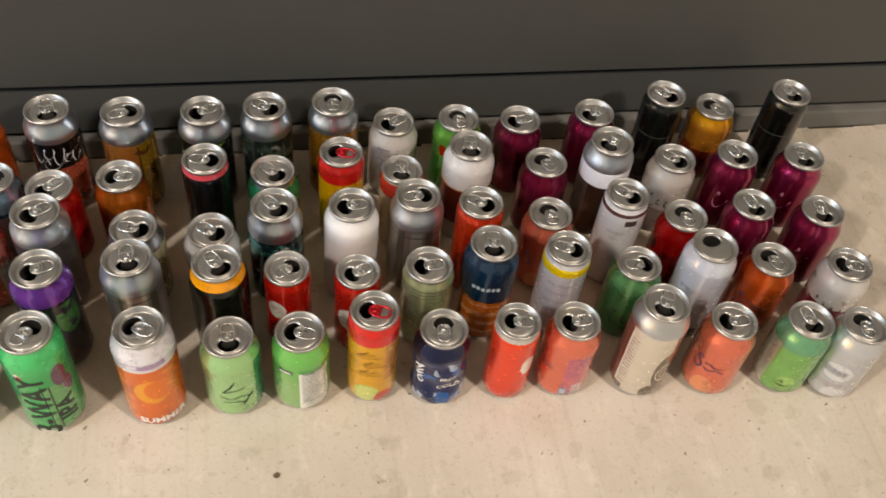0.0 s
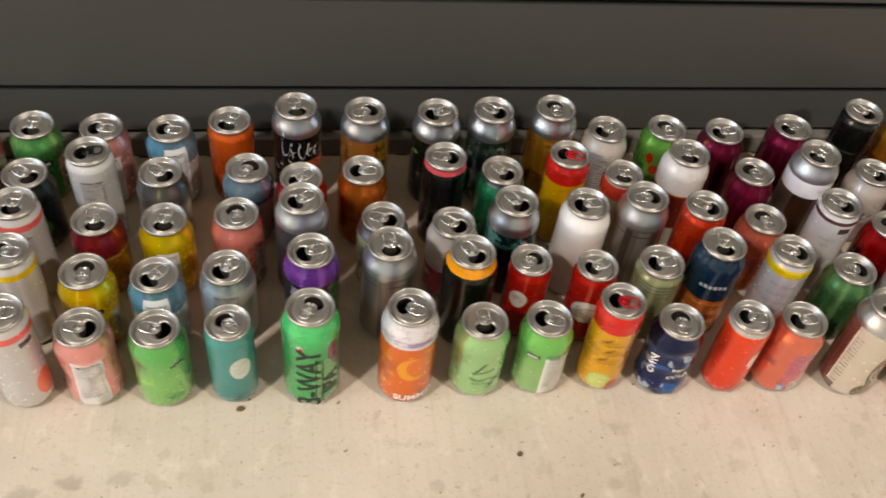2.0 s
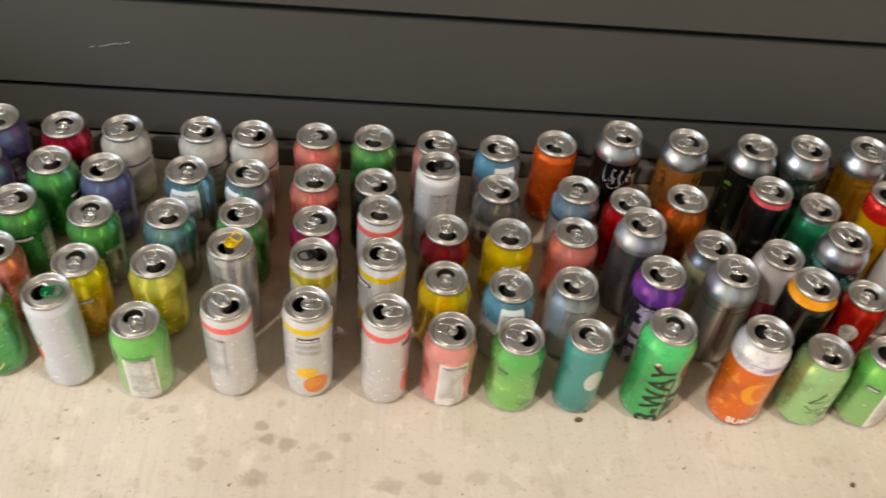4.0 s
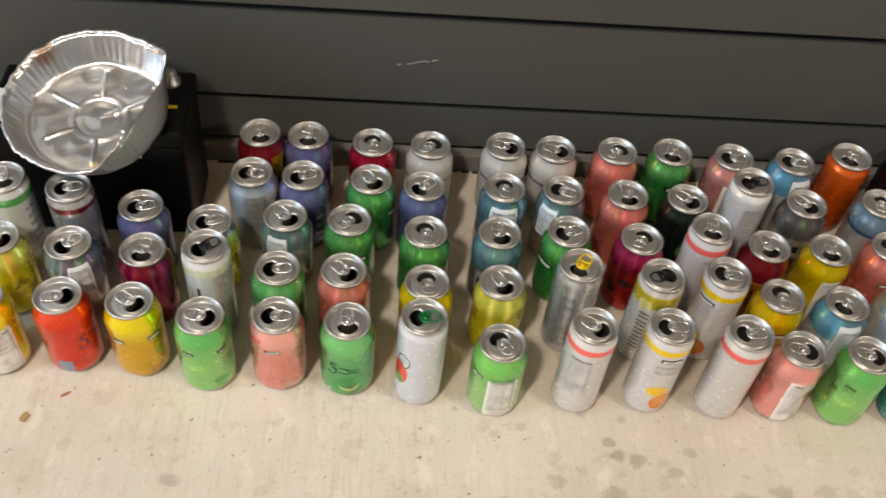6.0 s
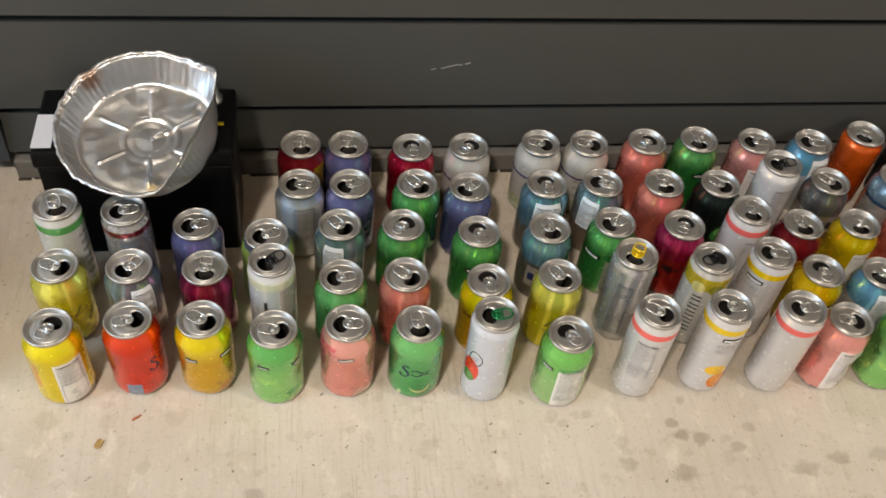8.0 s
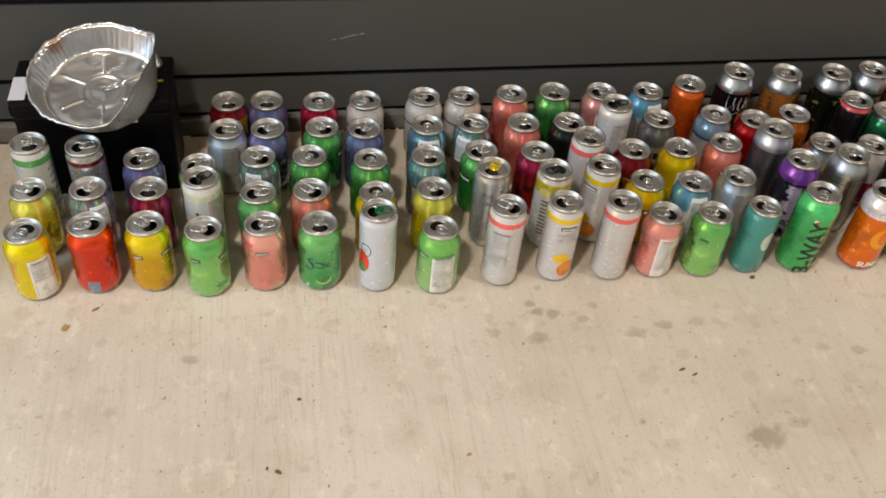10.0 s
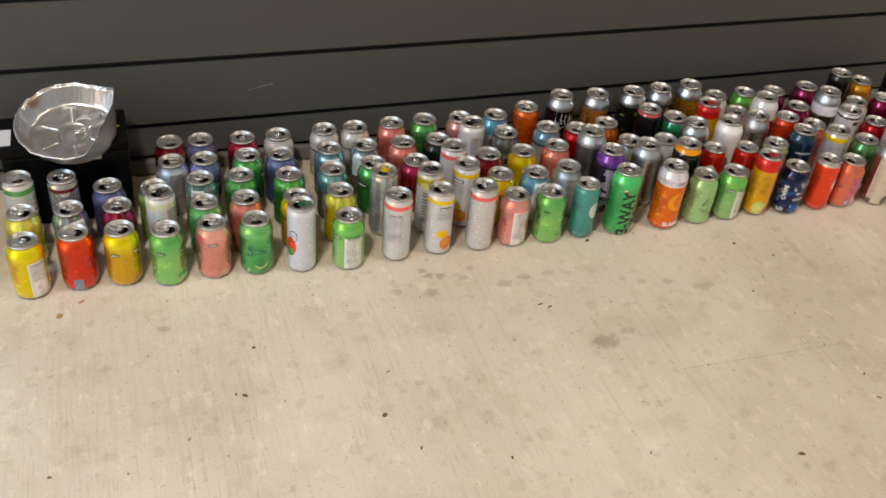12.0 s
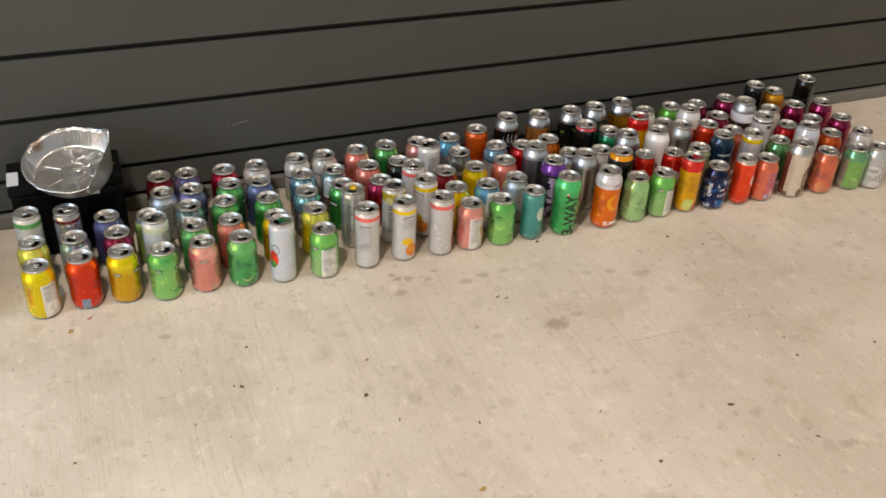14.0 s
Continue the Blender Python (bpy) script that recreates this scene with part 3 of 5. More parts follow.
P_REDTAB = printed("yellow_tea_print", "#DDA51E", [("band", 122, 160, "#CC2B26"), ("oval", -6, 26, 16, 18, "#B5C44A"), ("oval", -6, 26, 13, 15, "#CBD36A"), ("oval", 16, 15, 12, 14, "#D0432A"), ("rect", 14, 40, 50, 120, "#C98A22"), ("lines", 16, 38, 52, 118, 8, "#6A3A16")], 0.35, radius=28.7)
P_NAVY = printed("navy_cola_print", "#16275C", [("fade", 80, 100, "#0E1A44"), ("mottle", 34, 0.53, 10, 90, "#2F66B4"), ("mottle", 60, 0.57, 8, 88, "#B4C4DC"), ("rect", 2, 18, 12, 30, "#1E62B4")], 0.6, 0.22)
P_RED = printed("bright_red_print", "#D23A22", [("fade", 0, 60, "#DA4426"), ("oval", 26, 74, 10, 17, "#E9E4DC"), ("band", 122, 140, "#B9B4AE")], 0.35, radius=27.2)
P_REDOVAL = printed("red_oval_print", "#B4221B", [("oval", -16, 84, 12, 15, "#E9E4DC"), ("lines", -24, -8, 78, 92, 7, "#9A2A22")], 0.35, radius=27.2)
P_REDOVAL_FRONT = printed("red_name_print", "#B8251D", [("oval", -6, 70, 20, 20, "#EDE8E0"), ("lines", -20, 8, 60, 80, 9, "#8A221E")], 0.35, radius=27.2)
P_CORAL = printed("coral_print", "#DE7A62", [("mottle", 26, 0.58, 12, 92, "#EA9A7E"), ("oval", 0, 22, 14, 18, "#E79A72")], 0.5)
P_CORAL_BACK = printed("coral_label_print", "#DA7860", [("rect", 4, 34, 10, 90, "#C9727A"), ("lines", 6, 32, 48, 88, 6, "#7D4A86"), ("rect", 4, 14, 12, 26, "#8FA3C9"), ("rect", 6, 12, 15, 23, "#DCE2EE"), ("rect", 18, 34, 4, 34, "#C9B4BA")], 0.45)
P_BEIGE = printed("cream_stout_print", "#C9BEAD", [("bare", 128), ("rect", -60, -24, 0, 128, "#6E3A30"), ("rect", -24, -22, 0, 120, "#E3DCCF"), ("lines", -21, -10, 20, 112, 10, "#6B6258"), ("rect", 34, 70, 0, 128, "#6E6251"), ("oval", 34, 60, 15, 36, "#5D5140"), ("oval", 24, 18, 13, 15, "#5D5140"), ("ring", 34, 56, 11, 17, "#C9BEAD"), ("ring", 34, 56, 6, 9, "#C9BEAD"), ("rect", -24, -12, 4, 20, "#5A4A40")], 0.25)
P_GREENFADE = printed("green_yellow_print", "#7FBF5A", [("band", 90, 125, "#66A87A"), ("rect", -45, -14, 0, 92, "#B9BDAE"), ("lines", -40, -16, 30, 90, 8, "#4E6B50"), ("oval", 14, 30, 12, 14, "#9ED06A")], 0.5)
P_LAGER = printed("white_silver_lager_print", "#C4C6CA", [("mottle", 20, 0.55, 10, 100, "#DADBDE"), ("oval", 6, 58, 22, 18, "#D8DADE"), ("ring", 6, 58, 22, 18, "#B4B8C0"), ("lines", -10, 22, 28, 36, 8, "#9A7A6A")], 0.45)
P_MAGENTA = printed("magenta_print", "#801338", [("fade", 60, 100, "#9A2C54"), ("mottle", 90, 0.68, 10, 95, "#D76A94"), ("lines", -8, 8, 20, 90, 30, "#5C0A2C")], 0.65, 0.22)
P_BLACK = printed("black_green_print", "#060907", [("mottle", 40, 0.64, 90, 150, "#0C2A1C"), ("band", 96, 97.5, "#3A443C")], 0.1, 0.25, radius=28.7)
P_GOLD = printed("gold_black_print", "#B07A2A", [("bare", 126), ("mottle", 30, 0.58, 10, 120, "#8C5C1C"), ("rect", -16, 20, 100, 122, "#C8923A"), ("lines", -14, 20, 102, 122, 11, "#231A10")], 0.55)
P_GOLD_FOX = printed("gold_russet_print", "#B4783C", [("bare", 126), ("rect", 8, 60, 0, 126, "#A6812F"), ("mottle", 30, 0.60, 10, 124, "#7A4A22"), ("rect", 7, 9, 10, 122, "#4A3A1C")], 0.5)
P_BLACKGREEN = printed("black_leaf_print", "#14170F", [("bare", 126), ("mottle", 55, 0.60, 90, 124, "#7D9A3A"), ("mottle", 60, 0.66, 20, 90, "#A88A3A")], 0.4)
P_CAMO = printed("dark_green_camo_print", "#2A3A2E", [("bare", 124), ("mottle", 34, 0.52, 10, 122, "#5C6A5C"), ("mottle", 60, 0.62, 10, 122, "#B6BBB0")], 0.55)
P_SCRIBBLE = printed("black_coral_scribble_print", "#121114", [("bare", 126), ("rect", -4, 40, 0, 84, "#B05A44"), ("mottle", 36, 0.56, 0, 92, "#1A1718"), ("mottle", 50, 0.66, 40, 90, "#C9BDB6")], 0.35)
P_ORANGECAN = printed("deep_orange_print", "#C4531F", [("fade", 20, 110, "#D8622C"), ("lines", 6, 24, 20, 90, 22, "#8A2A10")], 0.45, radius=30.5)
P_WHITEBLUE = printed("white_blue_text_print", "#CFCBC6", [("lines", -22, 8, 30, 100, 8, "#39427E"), ("rect", 12, 40, 0, 90, "#D9D6D0")], 0.28)
P_LIMERED = printed("lime_red_print", "#6EBF3A", [("oval", -18, 84, 6, 10, "#C23A1E"), ("oval", -8, 66, 7, 9, "#C8472A"), ("mottle", 40, 0.60, 10, 80, "#4FA32C"), ("rect", -40, -22, 0, 70, "#3B7F25")], 0.45)
P_ORANGEGOLD = printed("amber_to_maroon_print", "#BE7E34", [("band", 0, 62, "#6E2018"), ("mottle", 30, 0.55, 40, 70, "#8A3A1A"), ("fade", 96, 112, "#E3A434")], 0.45)
P_REDBRONZE = printed("bronze_orange_print", "#B9642C", [("fade", 40, 100, "#C9702F"), ("mottle", 34, 0.58, 10, 80, "#8E4320")], 0.6)
P_REDCAN = printed("plain_red_print", "#B31419", [("mottle", 30, 0.62, 10, 80, "#8E0F14")], 0.5)
P_COLA = printed("red_cola_print", "#B5161A", [("mottle", 26, 0.57, 20, 84, "#2A0A0C")], 0.5)
P_BLACKRED = printed("black_red_ring_print", "#070708", [("band", 143.5, 150, "#B0434A"), ("lines", -16, 14, 60, 84, 26, "#3A3A3E")], 0.1, radius=28.7)
P_KELLY = printed("kelly_green_print", "#0E7A44", [("fade", 80, 104, "#15905A"), ("mottle", 30, 0.60, 10, 80, "#0A5C34"), ("bare", 111)], 0.5)
P_CREAMRED = printed("cream_red_collar_print", "#CDBFA6", [("band", 104, 126, "#B5392A"), ("mottle", 30, 0.62, 10, 100, "#B9A88C")], 0.3, radius=27.2)
P_WHITEBROWN = printed("white_brown_print", "#DCD8D6", [("band", 40, 104, "#6E2C20"), ("band", 0, 42, "#B9B2A8"), ("band", 103, 105, "#C8743A")], 0.2)
# Brown patch below the white band is a reflection painted on the chrome.
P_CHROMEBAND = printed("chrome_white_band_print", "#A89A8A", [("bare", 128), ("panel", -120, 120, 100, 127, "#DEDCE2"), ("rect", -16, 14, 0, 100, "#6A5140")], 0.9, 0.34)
P_WHITESCRIPT = printed("white_script_print", "#C4BDB6", [("mottle", 60, 0.62, 84, 110, "#A89F98"), ("band", 0, 52, "#8E7E78"), ("mottle", 30, 0.58, 0, 50, "#6E3A3E")], 0.28)
P_MAROONWHITE = printed("white_maroon_print", "#C9C3BE", [("band", 22, 66, "#6A1E2E"), ("mottle", 60, 0.60, 62, 96, "#9A928C"), ("band", 0, 22, "#9A6A5C")], 0.28)
# Upright dark and pale bands on these two are reflections painted into the colour.
P_CHROME = printed("chrome_dark_reflections", "#8A8A90", [("bare", 126), ("rect", -20, -8, 0, 124, "#77717A"), ("rect", 8, 22, 0, 124, "#928A8E"), ("mottle", 18, 0.62, 0, 120, "#5C545A")], 0.9, 0.34)
P_CHROME_REFLECTED = printed("chrome_painted_reflections", "#B4B0AA", [("bare", 126), ("rect", -22, -12, 0, 122, "#7A7268"), ("rect", -4, 10, 0, 122, "#D2CEC6"), ("rect", 14, 24, 0, 122, "#8A7E70"), ("band", 112, 114, "#7A7A80")], 0.9, 0.34)
P_HOPS = printed("cream_hop_print", "#BDB894", [("bare", 100), ("oval", -8, 70, 12, 14, "#4E6B3A"), ("oval", 12, 44, 12, 14, "#5A7A40"), ("ring", 12, 80, 10, 12, "#4E6B3A"), ("mottle", 50, 0.62, 10, 96, "#8A9A5A")], 0.4)
P_WHITEPINK = printed("white_pink_print", "#CFCACA", [("band", 0, 58, "#A03A56"), ("mottle", 30, 0.58, 40, 70, "#C9A0A8")], 0.28)
P_TEALBLACK = printed("teal_black_print", "#142A2C", [("bare", 122), ("mottle", 36, 0.50, 90, 120, "#4FA39C"), ("mottle", 60, 0.64, 20, 120, "#C9D6D2"), ("oval", 20, 86, 6, 12, "#B9BDB0")], 0.5)
P_WHITE = printed("plain_white_print", "#D9D2CE", [("fade", 110, 140, "#E4E0DE"), ("lines", -10, 12, 20, 30, 6, "#B9B2AC")], 0.12, 0.4)
P_ORANGERED = printed("orange_red_tall_print", "#C4391E", [("rect", -16, 10, 30, 120, "#A82A1A"), ("mottle", 30, 0.60, 20, 110, "#D9502A")], 0.4, radius=28.7)
P_HARDWHITE = printed("white_seltzer_dark_ring_print", "#D2CFD0", [("band", 139, 144, "#4A2A2A"), ("rect", 8, 24, 124, 134, "#4A3A36")], 0.25, radius=28.7)
P_PURPLE = printed("purple_green_comic_print", "#2A2430", [("band", 126, 160, "#6E3A96"), ("oval", 16, 96, 16, 26, "#3A7A34"), ("mottle", 50, 0.55, 70, 118, "#2E6A30"), ("rect", -40, -16, 0, 120, "#B9A8C4"), ("mottle", 60, 0.56, 0, 118, "#241C2C"), ("mottle", 40, 0.60, 10, 70, "#6A3A2E")], 0.4)
P_BLACKYELLOW = printed("black_yellow_ring_print", "#080706", [("band", 140, 153, "#D9912A"), ("mottle", 60, 0.70, 30, 120, "#3A3632")], 0.1)
P_OLIVE = printed("pale_olive_print", "#9AA274", [("band", 104, 106, "#6A7050"), ("band", 110, 112, "#6A7050"), ("band", 116, 118, "#6A7050"), ("mottle", 34, 0.58, 20, 100, "#7E8C5C"), ("lines", -20, 20, 50, 70, 9, "#5A6A42")], 0.35, radius=30.5)
P_NAVYORANGE = printed("navy_orange_print", "#10304A", [("band", 0, 82, "#B9662A"), ("lines", -30, 30, 20, 76, 18, "#E0B48A"), ("band", 81, 83, "#0C1A28"), ("mottle", 40, 0.62, 90, 140, "#1E4C66")], 0.4)
P_WHITEYELLOW = printed("white_yellow_ring_print", "#C9C8CC", [("band", 132, 144, "#D9C02A"), ("lines", -16, 16, 30, 120, 16, "#A9A8AC")], 0.35, radius=28.7)
P_GREENMID = printed("mid_green_print", "#3C7A3E", [("fade", 80, 108, "#5C9A5A"), ("mottle", 30, 0.58, 10, 90, "#2C6230"), ("mottle", 90, 0.68, 40, 90, "#D9E0D4")], 0.5)
P_WHITETALL = printed("white_dark_base_print", "#C6C8D2", [("band", 0, 40, "#4A4A52"), ("lines", -30, 30, 12, 40, 8, "#A9A9B0"), ("lines", -20, -6, 60, 110, 14, "#6A6660"), ("rect", 6, 22, 30, 90, "#A6A6AC")], 0.28)
P_ORANGEDARK = printed("orange_soda_print", "#B9592F", [("fade", 60, 100, "#C85A2A"), ("lines", 2, 26, 70, 100, 6, "#7A2A14"), ("mottle", 30, 0.60, 10, 70, "#8E3416")], 0.5)
P_BLUEWHITE = printed("blue_white_print", "#7A9FB6", [("band", 0, 80, "#C9CDD0"), ("panel", -8, 24, 0, 108, "#C9CDD0"), ("rect", -60, -9, 80, 125, "#6FAFD2")], 0.45)
P_SALMON = printed("salmon_print", "#E07A6A", [("fade", 70, 104, "#EA8E80"), ("mottle", 26, 0.60, 10, 70, "#C8604E"), ("rect", 26, 52, 4, 76, "#D2C2B8"), ("lines", 28, 50, 6, 74, 7, "#5A4440")], 0.5)
P_PINKLABEL = printed("pink_nutrition_print", "#E09A92", [("panel", -18, 20, 0, 92, "#D2CCC8"), ("rect", -12, 20, 90, 96, "#E3A9A0")], 0.45)
P_PINKPLAIN = printed("pink_grapefruit_print", "#DB8F82", [("fade", 70, 104, "#E8A99E"), ("rect", -16, 4, 83, 88, "#7A4A48"), ("lines", -16, 4, 24, 34, 6, "#B0685C"), ("mottle", 20, 0.54, 50, 104, "#E0707A"), ("mottle", 24, 0.56, 0, 60, "#E9B8A8")], 0.5)
P_EMERALD = printed("emerald_print", "#2A9A36", [("fade", 80, 108, "#62BE5E"), ("rect", -14, 16, 74, 82, "#0F2E16"), ("mottle", 26, 0.58, 10, 70, "#6FBF3E"), ("rect", 24, 50, 4, 76, "#BFC8AE"), ("lines", 26, 48, 6, 74, 7, "#3E4A3C")], 0.55)
P_GREENLIME = printed("green_lime_fade_print", "#86CF66", [("fade", 60, 108, "#5CBB56"), ("rect", -30, -14, 81, 86, "#3C7A3A"), ("rect", 14, 30, 81, 86, "#3C7A3A"), ("lines", -30, -14, 72, 80, 6, "#2E6A34"), ("mottle", 20, 0.52, 22, 74, "#46A44C"), ("mottle", 34, 0.58, 8, 60, "#9ADB62")], 0.5)
P_WHITEGREY = printed("white_purple_text_print", "#BDB8B0", [("bare", 116), ("band", 76, 80, "#5A4A6A"), ("lines", -10, 24, 20, 76, 14, "#7A7A74"), ("band", 0, 34, "#A9B08A")], 0.28)
P_SILVERBLUE = printed("silver_blue_print", "#92ABB4", [("band", 58, 88, "#B9BFC2"), ("band", 0, 58, "#A08C7E"), ("rect", 0, 28, 34, 56, "#D2CCC4"), ("mottle", 60, 0.60, 60, 100, "#D6DCDE"), ("panel", -27, 1, 56, 107, "#CDD2D6")], 0.6, 0.22)
P_CYAN = printed("cyan_band_print", "#7FAABB", [("band", 0, 78, "#7C7468"), ("mottle", 40, 0.58, 0, 34, "#5A544C"), ("rect", -22, 20, 34, 72, "#D0CBC2"), ("fade", 92, 110, "#90B8C6")], 0.6, 0.22)
P_CYANLABEL = printed("cyan_label_print", "#84ACBC", [("panel", -12, 28, 60, 108, "#C2C6C8"), ("band", 0, 60, "#8C857A")], 0.6, 0.22)
P_GREYBAND = printed("grey_white_band_print", "#7E8486", [("band", 46, 80, "#C9C4BA"), ("band", 0, 46, "#8A6A58"), ("mottle", 40, 0.60, 84, 110, "#A4AAAC")], 0.6, 0.22)
P_STEELBLUE = printed("steel_blue_print", "#7C97A8", [("band", 0, 82, "#BDB8B0"), ("band", 82, 88, "#3E5C7C"), ("mottle", 40, 0.60, 90, 112, "#A8C4D2")], 0.45, 0.2)
P_SLIMPLAIN = printed("white_slim_label_print", "#CCCBCB", [("fade", 134, 150, "#D8D7D6")], 0.28, radius=28.7)
P_SLIMSILVER = printed("silver_slim_print", "#C2C2C2", [("rect", -30, -14, 0, 132, "#B2BCC6")], 0.55, radius=28.7)
P_BLACKGREEN12 = printed("black_apple_print", "#15201C", [("oval", 4, 50, 15, 15, "#3E9A3A"), ("oval", 0, 54, 7, 7, "#7CC25A"), ("fade", 96, 110, "#23342E")], 0.5)
P_REDGOLD = printed("crimson_gold_print", "#8E2430", [("band", 0, 78, "#A9702A"), ("band", 78, 81, "#D9B05A"), ("mottle", 30, 0.58, 10, 78, "#7A2A1E")], 0.55)
P_YELLOWLABEL = printed("yellow_nutrition_print", "#E5C81C", [("panel", -10, 16, 0, 92, "#CBC9C2"), ("mottle", 24, 0.62, 10, 80, "#E8C93A")], 0.45)
P_YELLOWSTRIP = printed("yellow_label_print", "#E6D014", [("panel", -10, 26, 0, 88, "#D6D3CC"), ("rect", -40, -30, 40, 84, "#E8A61E"), ("fade", 96, 110, "#EEE02E")], 0.45)
P_YELLOW = printed("golden_yellow_print", "#D2A610", [("fade", 66, 104, "#E8D41E"), ("rect", 12, 28, 77, 82, "#7A5A14"), ("rect", -32, -18, 77, 82, "#7A5A14"), ("lines", 12, 28, 68, 76, 6, "#8A6414"), ("mottle", 22, 0.56, 10, 70, "#C98A12")], 0.5)
P_YELLOWBLACK = printed("yellow_black_bar_print", "#E2C014", [("rect", -16, 16, 76, 84, "#2A2210"), ("rect", 24, 50, 4, 70, "#CFC9B4"), ("lines", 26, 48, 6, 68, 7, "#5A5240"), ("mottle", 22, 0.56, 10, 70, "#D2881A"), ("fade", 90, 108, "#EBCB22")], 0.5)
P_LEMON = printed("pale_lemon_print", "#DDD23E", [("fade", 80, 104, "#E8E472"), ("mottle", 26, 0.57, 10, 84, "#C2A820")], 0.5)
P_PINKRING = printed("white_pink_ring_print", "#CBC9C8", [("band", 131, 141, "#E06A66")], 0.28, radius=28.7)
P_PINKRING_FRUIT = printed("white_pink_ring_fruit_print", "#CFCDCC", [("band", 131, 141, "#E06A66"), ("rect", 12, 30, 118, 126, "#4A4A4C"), ("oval", 28, 40, 14, 22, "#E27A5E")], 0.35, radius=28.7)
P_PEACH = printed("white_yellow_ring_peach_print", "#C9C7C6", [("band", 131, 141, "#D9B92A"), ("rect", -17, 9, 118, 125, "#3A3A3C"), ("oval", -6, 58, 14, 10, "#E3B83A"), ("oval", 5, 34, 16, 17, "#D27A2E"), ("oval", 2, 38, 10, 10, "#DB8F3E")], 0.28, radius=28.7)
P_LEMONCOLLAR = printed("white_lemon_collar_print", "#CDCBC4", [("band", 120, 142, "#B9A83A"), ("oval", -10, 124, 9, 9, "#D8D28A"), ("oval", 14, 124, 10, 9, "#8A8A2A"), ("rect", 22, 40, 20, 120, "#BDB9B0")], 0.35, radius=28.7)
P_CHERRY = printed("magenta_red_print", "#A51A3C", [("band", 0, 80, "#A8241E"), ("mottle", 30, 0.56, 10, 80, "#3A1A1C"), ("fade", 92, 108, "#C23A6E")], 0.6)
P_TEAL = printed("teal_print", "#2F8580", [("fade", 0, 80, "#388E88"), ("oval", 15, 76, 13, 19, "#C9CFC6"), ("lines", 6, 24, 66, 86, 7, "#9AB2AC")], 0.3, 0.36, radius=27.2)
P_SILVERTEXT = printed("silver_dark_text_print", "#B9B6B0", [("bare", 104), ("rect", -32, -8, 52, 104, "#A9B6C6"), ("mottle", 30, 0.58, 0, 46, "#9A8E80")], 0.42, 0.36)
P_MAROON = printed("maroon_gold_print", "#8A1E26", [("rect", 14, 40, 0, 100, "#A8862A"), ("mottle", 30, 0.60, 10, 90, "#5A1016")], 0.5)
P_LAVENDER = printed("lavender_blue_print", "#565887", [("fade", 70, 100, "#6E709C"), ("lines", 12, 24, 20, 80, 16, "#C9C8DC")], 0.45)
P_CRIMSON = printed("crimson_print", "#A01428", [("mottle", 30, 0.60, 10, 80, "#6E0E1C"), ("fade", 90, 110, "#B5203A")], 0.55)
P_LIMEYELLOW = printed("lime_white_print", "#B4D85A", [("rect", -30, -12, 0, 96, "#9ADC6A"), ("rect", 14, 40, 0, 96, "#DCD84A"), ("bare", 108)], 0.5)
P_BLACKLETTER = printed("white_slim_crown_print", "#CBCCCE", [("rect", 4, 40, 0, 130, "#A9A6A2"), ("lines", 8, 34, 10, 126, 8, "#6E6A68"), ("band", 128, 142, "#C9CCB0")], 0.28, radius=28.7)
P_MELONSLIM = printed("white_melon_slim_print", "#C9CCD4", [("oval", -24, 66, 13, 22, "#D2412E"), ("oval", -26, 52, 10, 10, "#4E8A3A"), ("ring", -18, 92, 10, 13, "#2A2E3A"), ("lines", -26, -14, 86, 98, 4, "#2A2E3A")], 0.28, radius=28.7)
P_GREENRING = printed("white_green_ring_slim_print", "#C9C9C4", [("band", 129, 141, "#4E9A4A"), ("lines", 14, 28, 20, 120, 14, "#4A4A48"), ("band", 0, 30, "#B9BE6A")], 0.28, radius=28.7)
P_REDRING = printed("silver_red_ring_slim_print", "#BDBEC2", [("band", 133, 141, "#7A2A32"), ("lines", -20, 20, 40, 120, 12, "#A2A4AA")], 0.6, radius=28.7)
P_GREENMELON = printed("green_melon_print", "#45AC55", [("fade", 70, 106, "#6CC46C"), ("mottle", 22, 0.54, 10, 90, "#2F9442"), ("mottle", 60, 0.66, 10, 60, "#D6E2B8"), ("oval", 5, 32, 13, 12, "#C9C88A"), ("oval", 4, 36, 13, 12, "#35994A")], 0.5)
P_ORANGEPOP = printed("vermilion_print", "#D2391E", [("rect", -26, -8, 4, 32, "#8E9CB4"), ("lines", -25, -9, 5, 31, 3, "#4A4A5C"), ("mottle", 90, 0.68, 20, 90, "#E8764A"), ("fade", 92, 110, "#DE4A2A")], 0.5)

# ---- the cans, column by column ----
cans = {}
cans["A1"] = can("T", -0.483, -0.083, 280, P_SCRIBBLE, "tall black can with white scribbles and coral print", 17)
cans["A2"] = can("T", -0.392, -0.092, 30, P_GOLD_FOX, "tall gold and russet can with silver shoulder", 12)
cans["A3"] = can("T", -0.295, -0.095, 195, P_BLACKGREEN, "tall black can with green leaf print", 6)
cans["A4"] = can("T", -0.218, -0.091, 330, P_CAMO, "tall dark green mottled can with silver shoulder", 2)
cans["A5"] = can("T", -0.131, -0.087, 90, P_GOLD, "tall gold can with black printed words", -3)
cans["A6"] = can("S", -0.051, -0.091, 200, P_WHITEBLUE, "white can with small blue printed text", -8)
cans["A7"] = can("S", 0.037, -0.089, 90, P_LIMERED, "lime green can with red fruit print", -13)
cans["A8"] = can("S", 0.121, -0.096, 190, P_MAGENTA, "glossy magenta drink can", -18)
cans["A9"] = can("S", 0.228, -0.088, 200, P_MAGENTA, "glossy magenta drink can", -23)
cans["A10"] = can("L", 0.322, -0.092, 320, P_BLACK, "slim tall black can with dark green shoulder", -28)
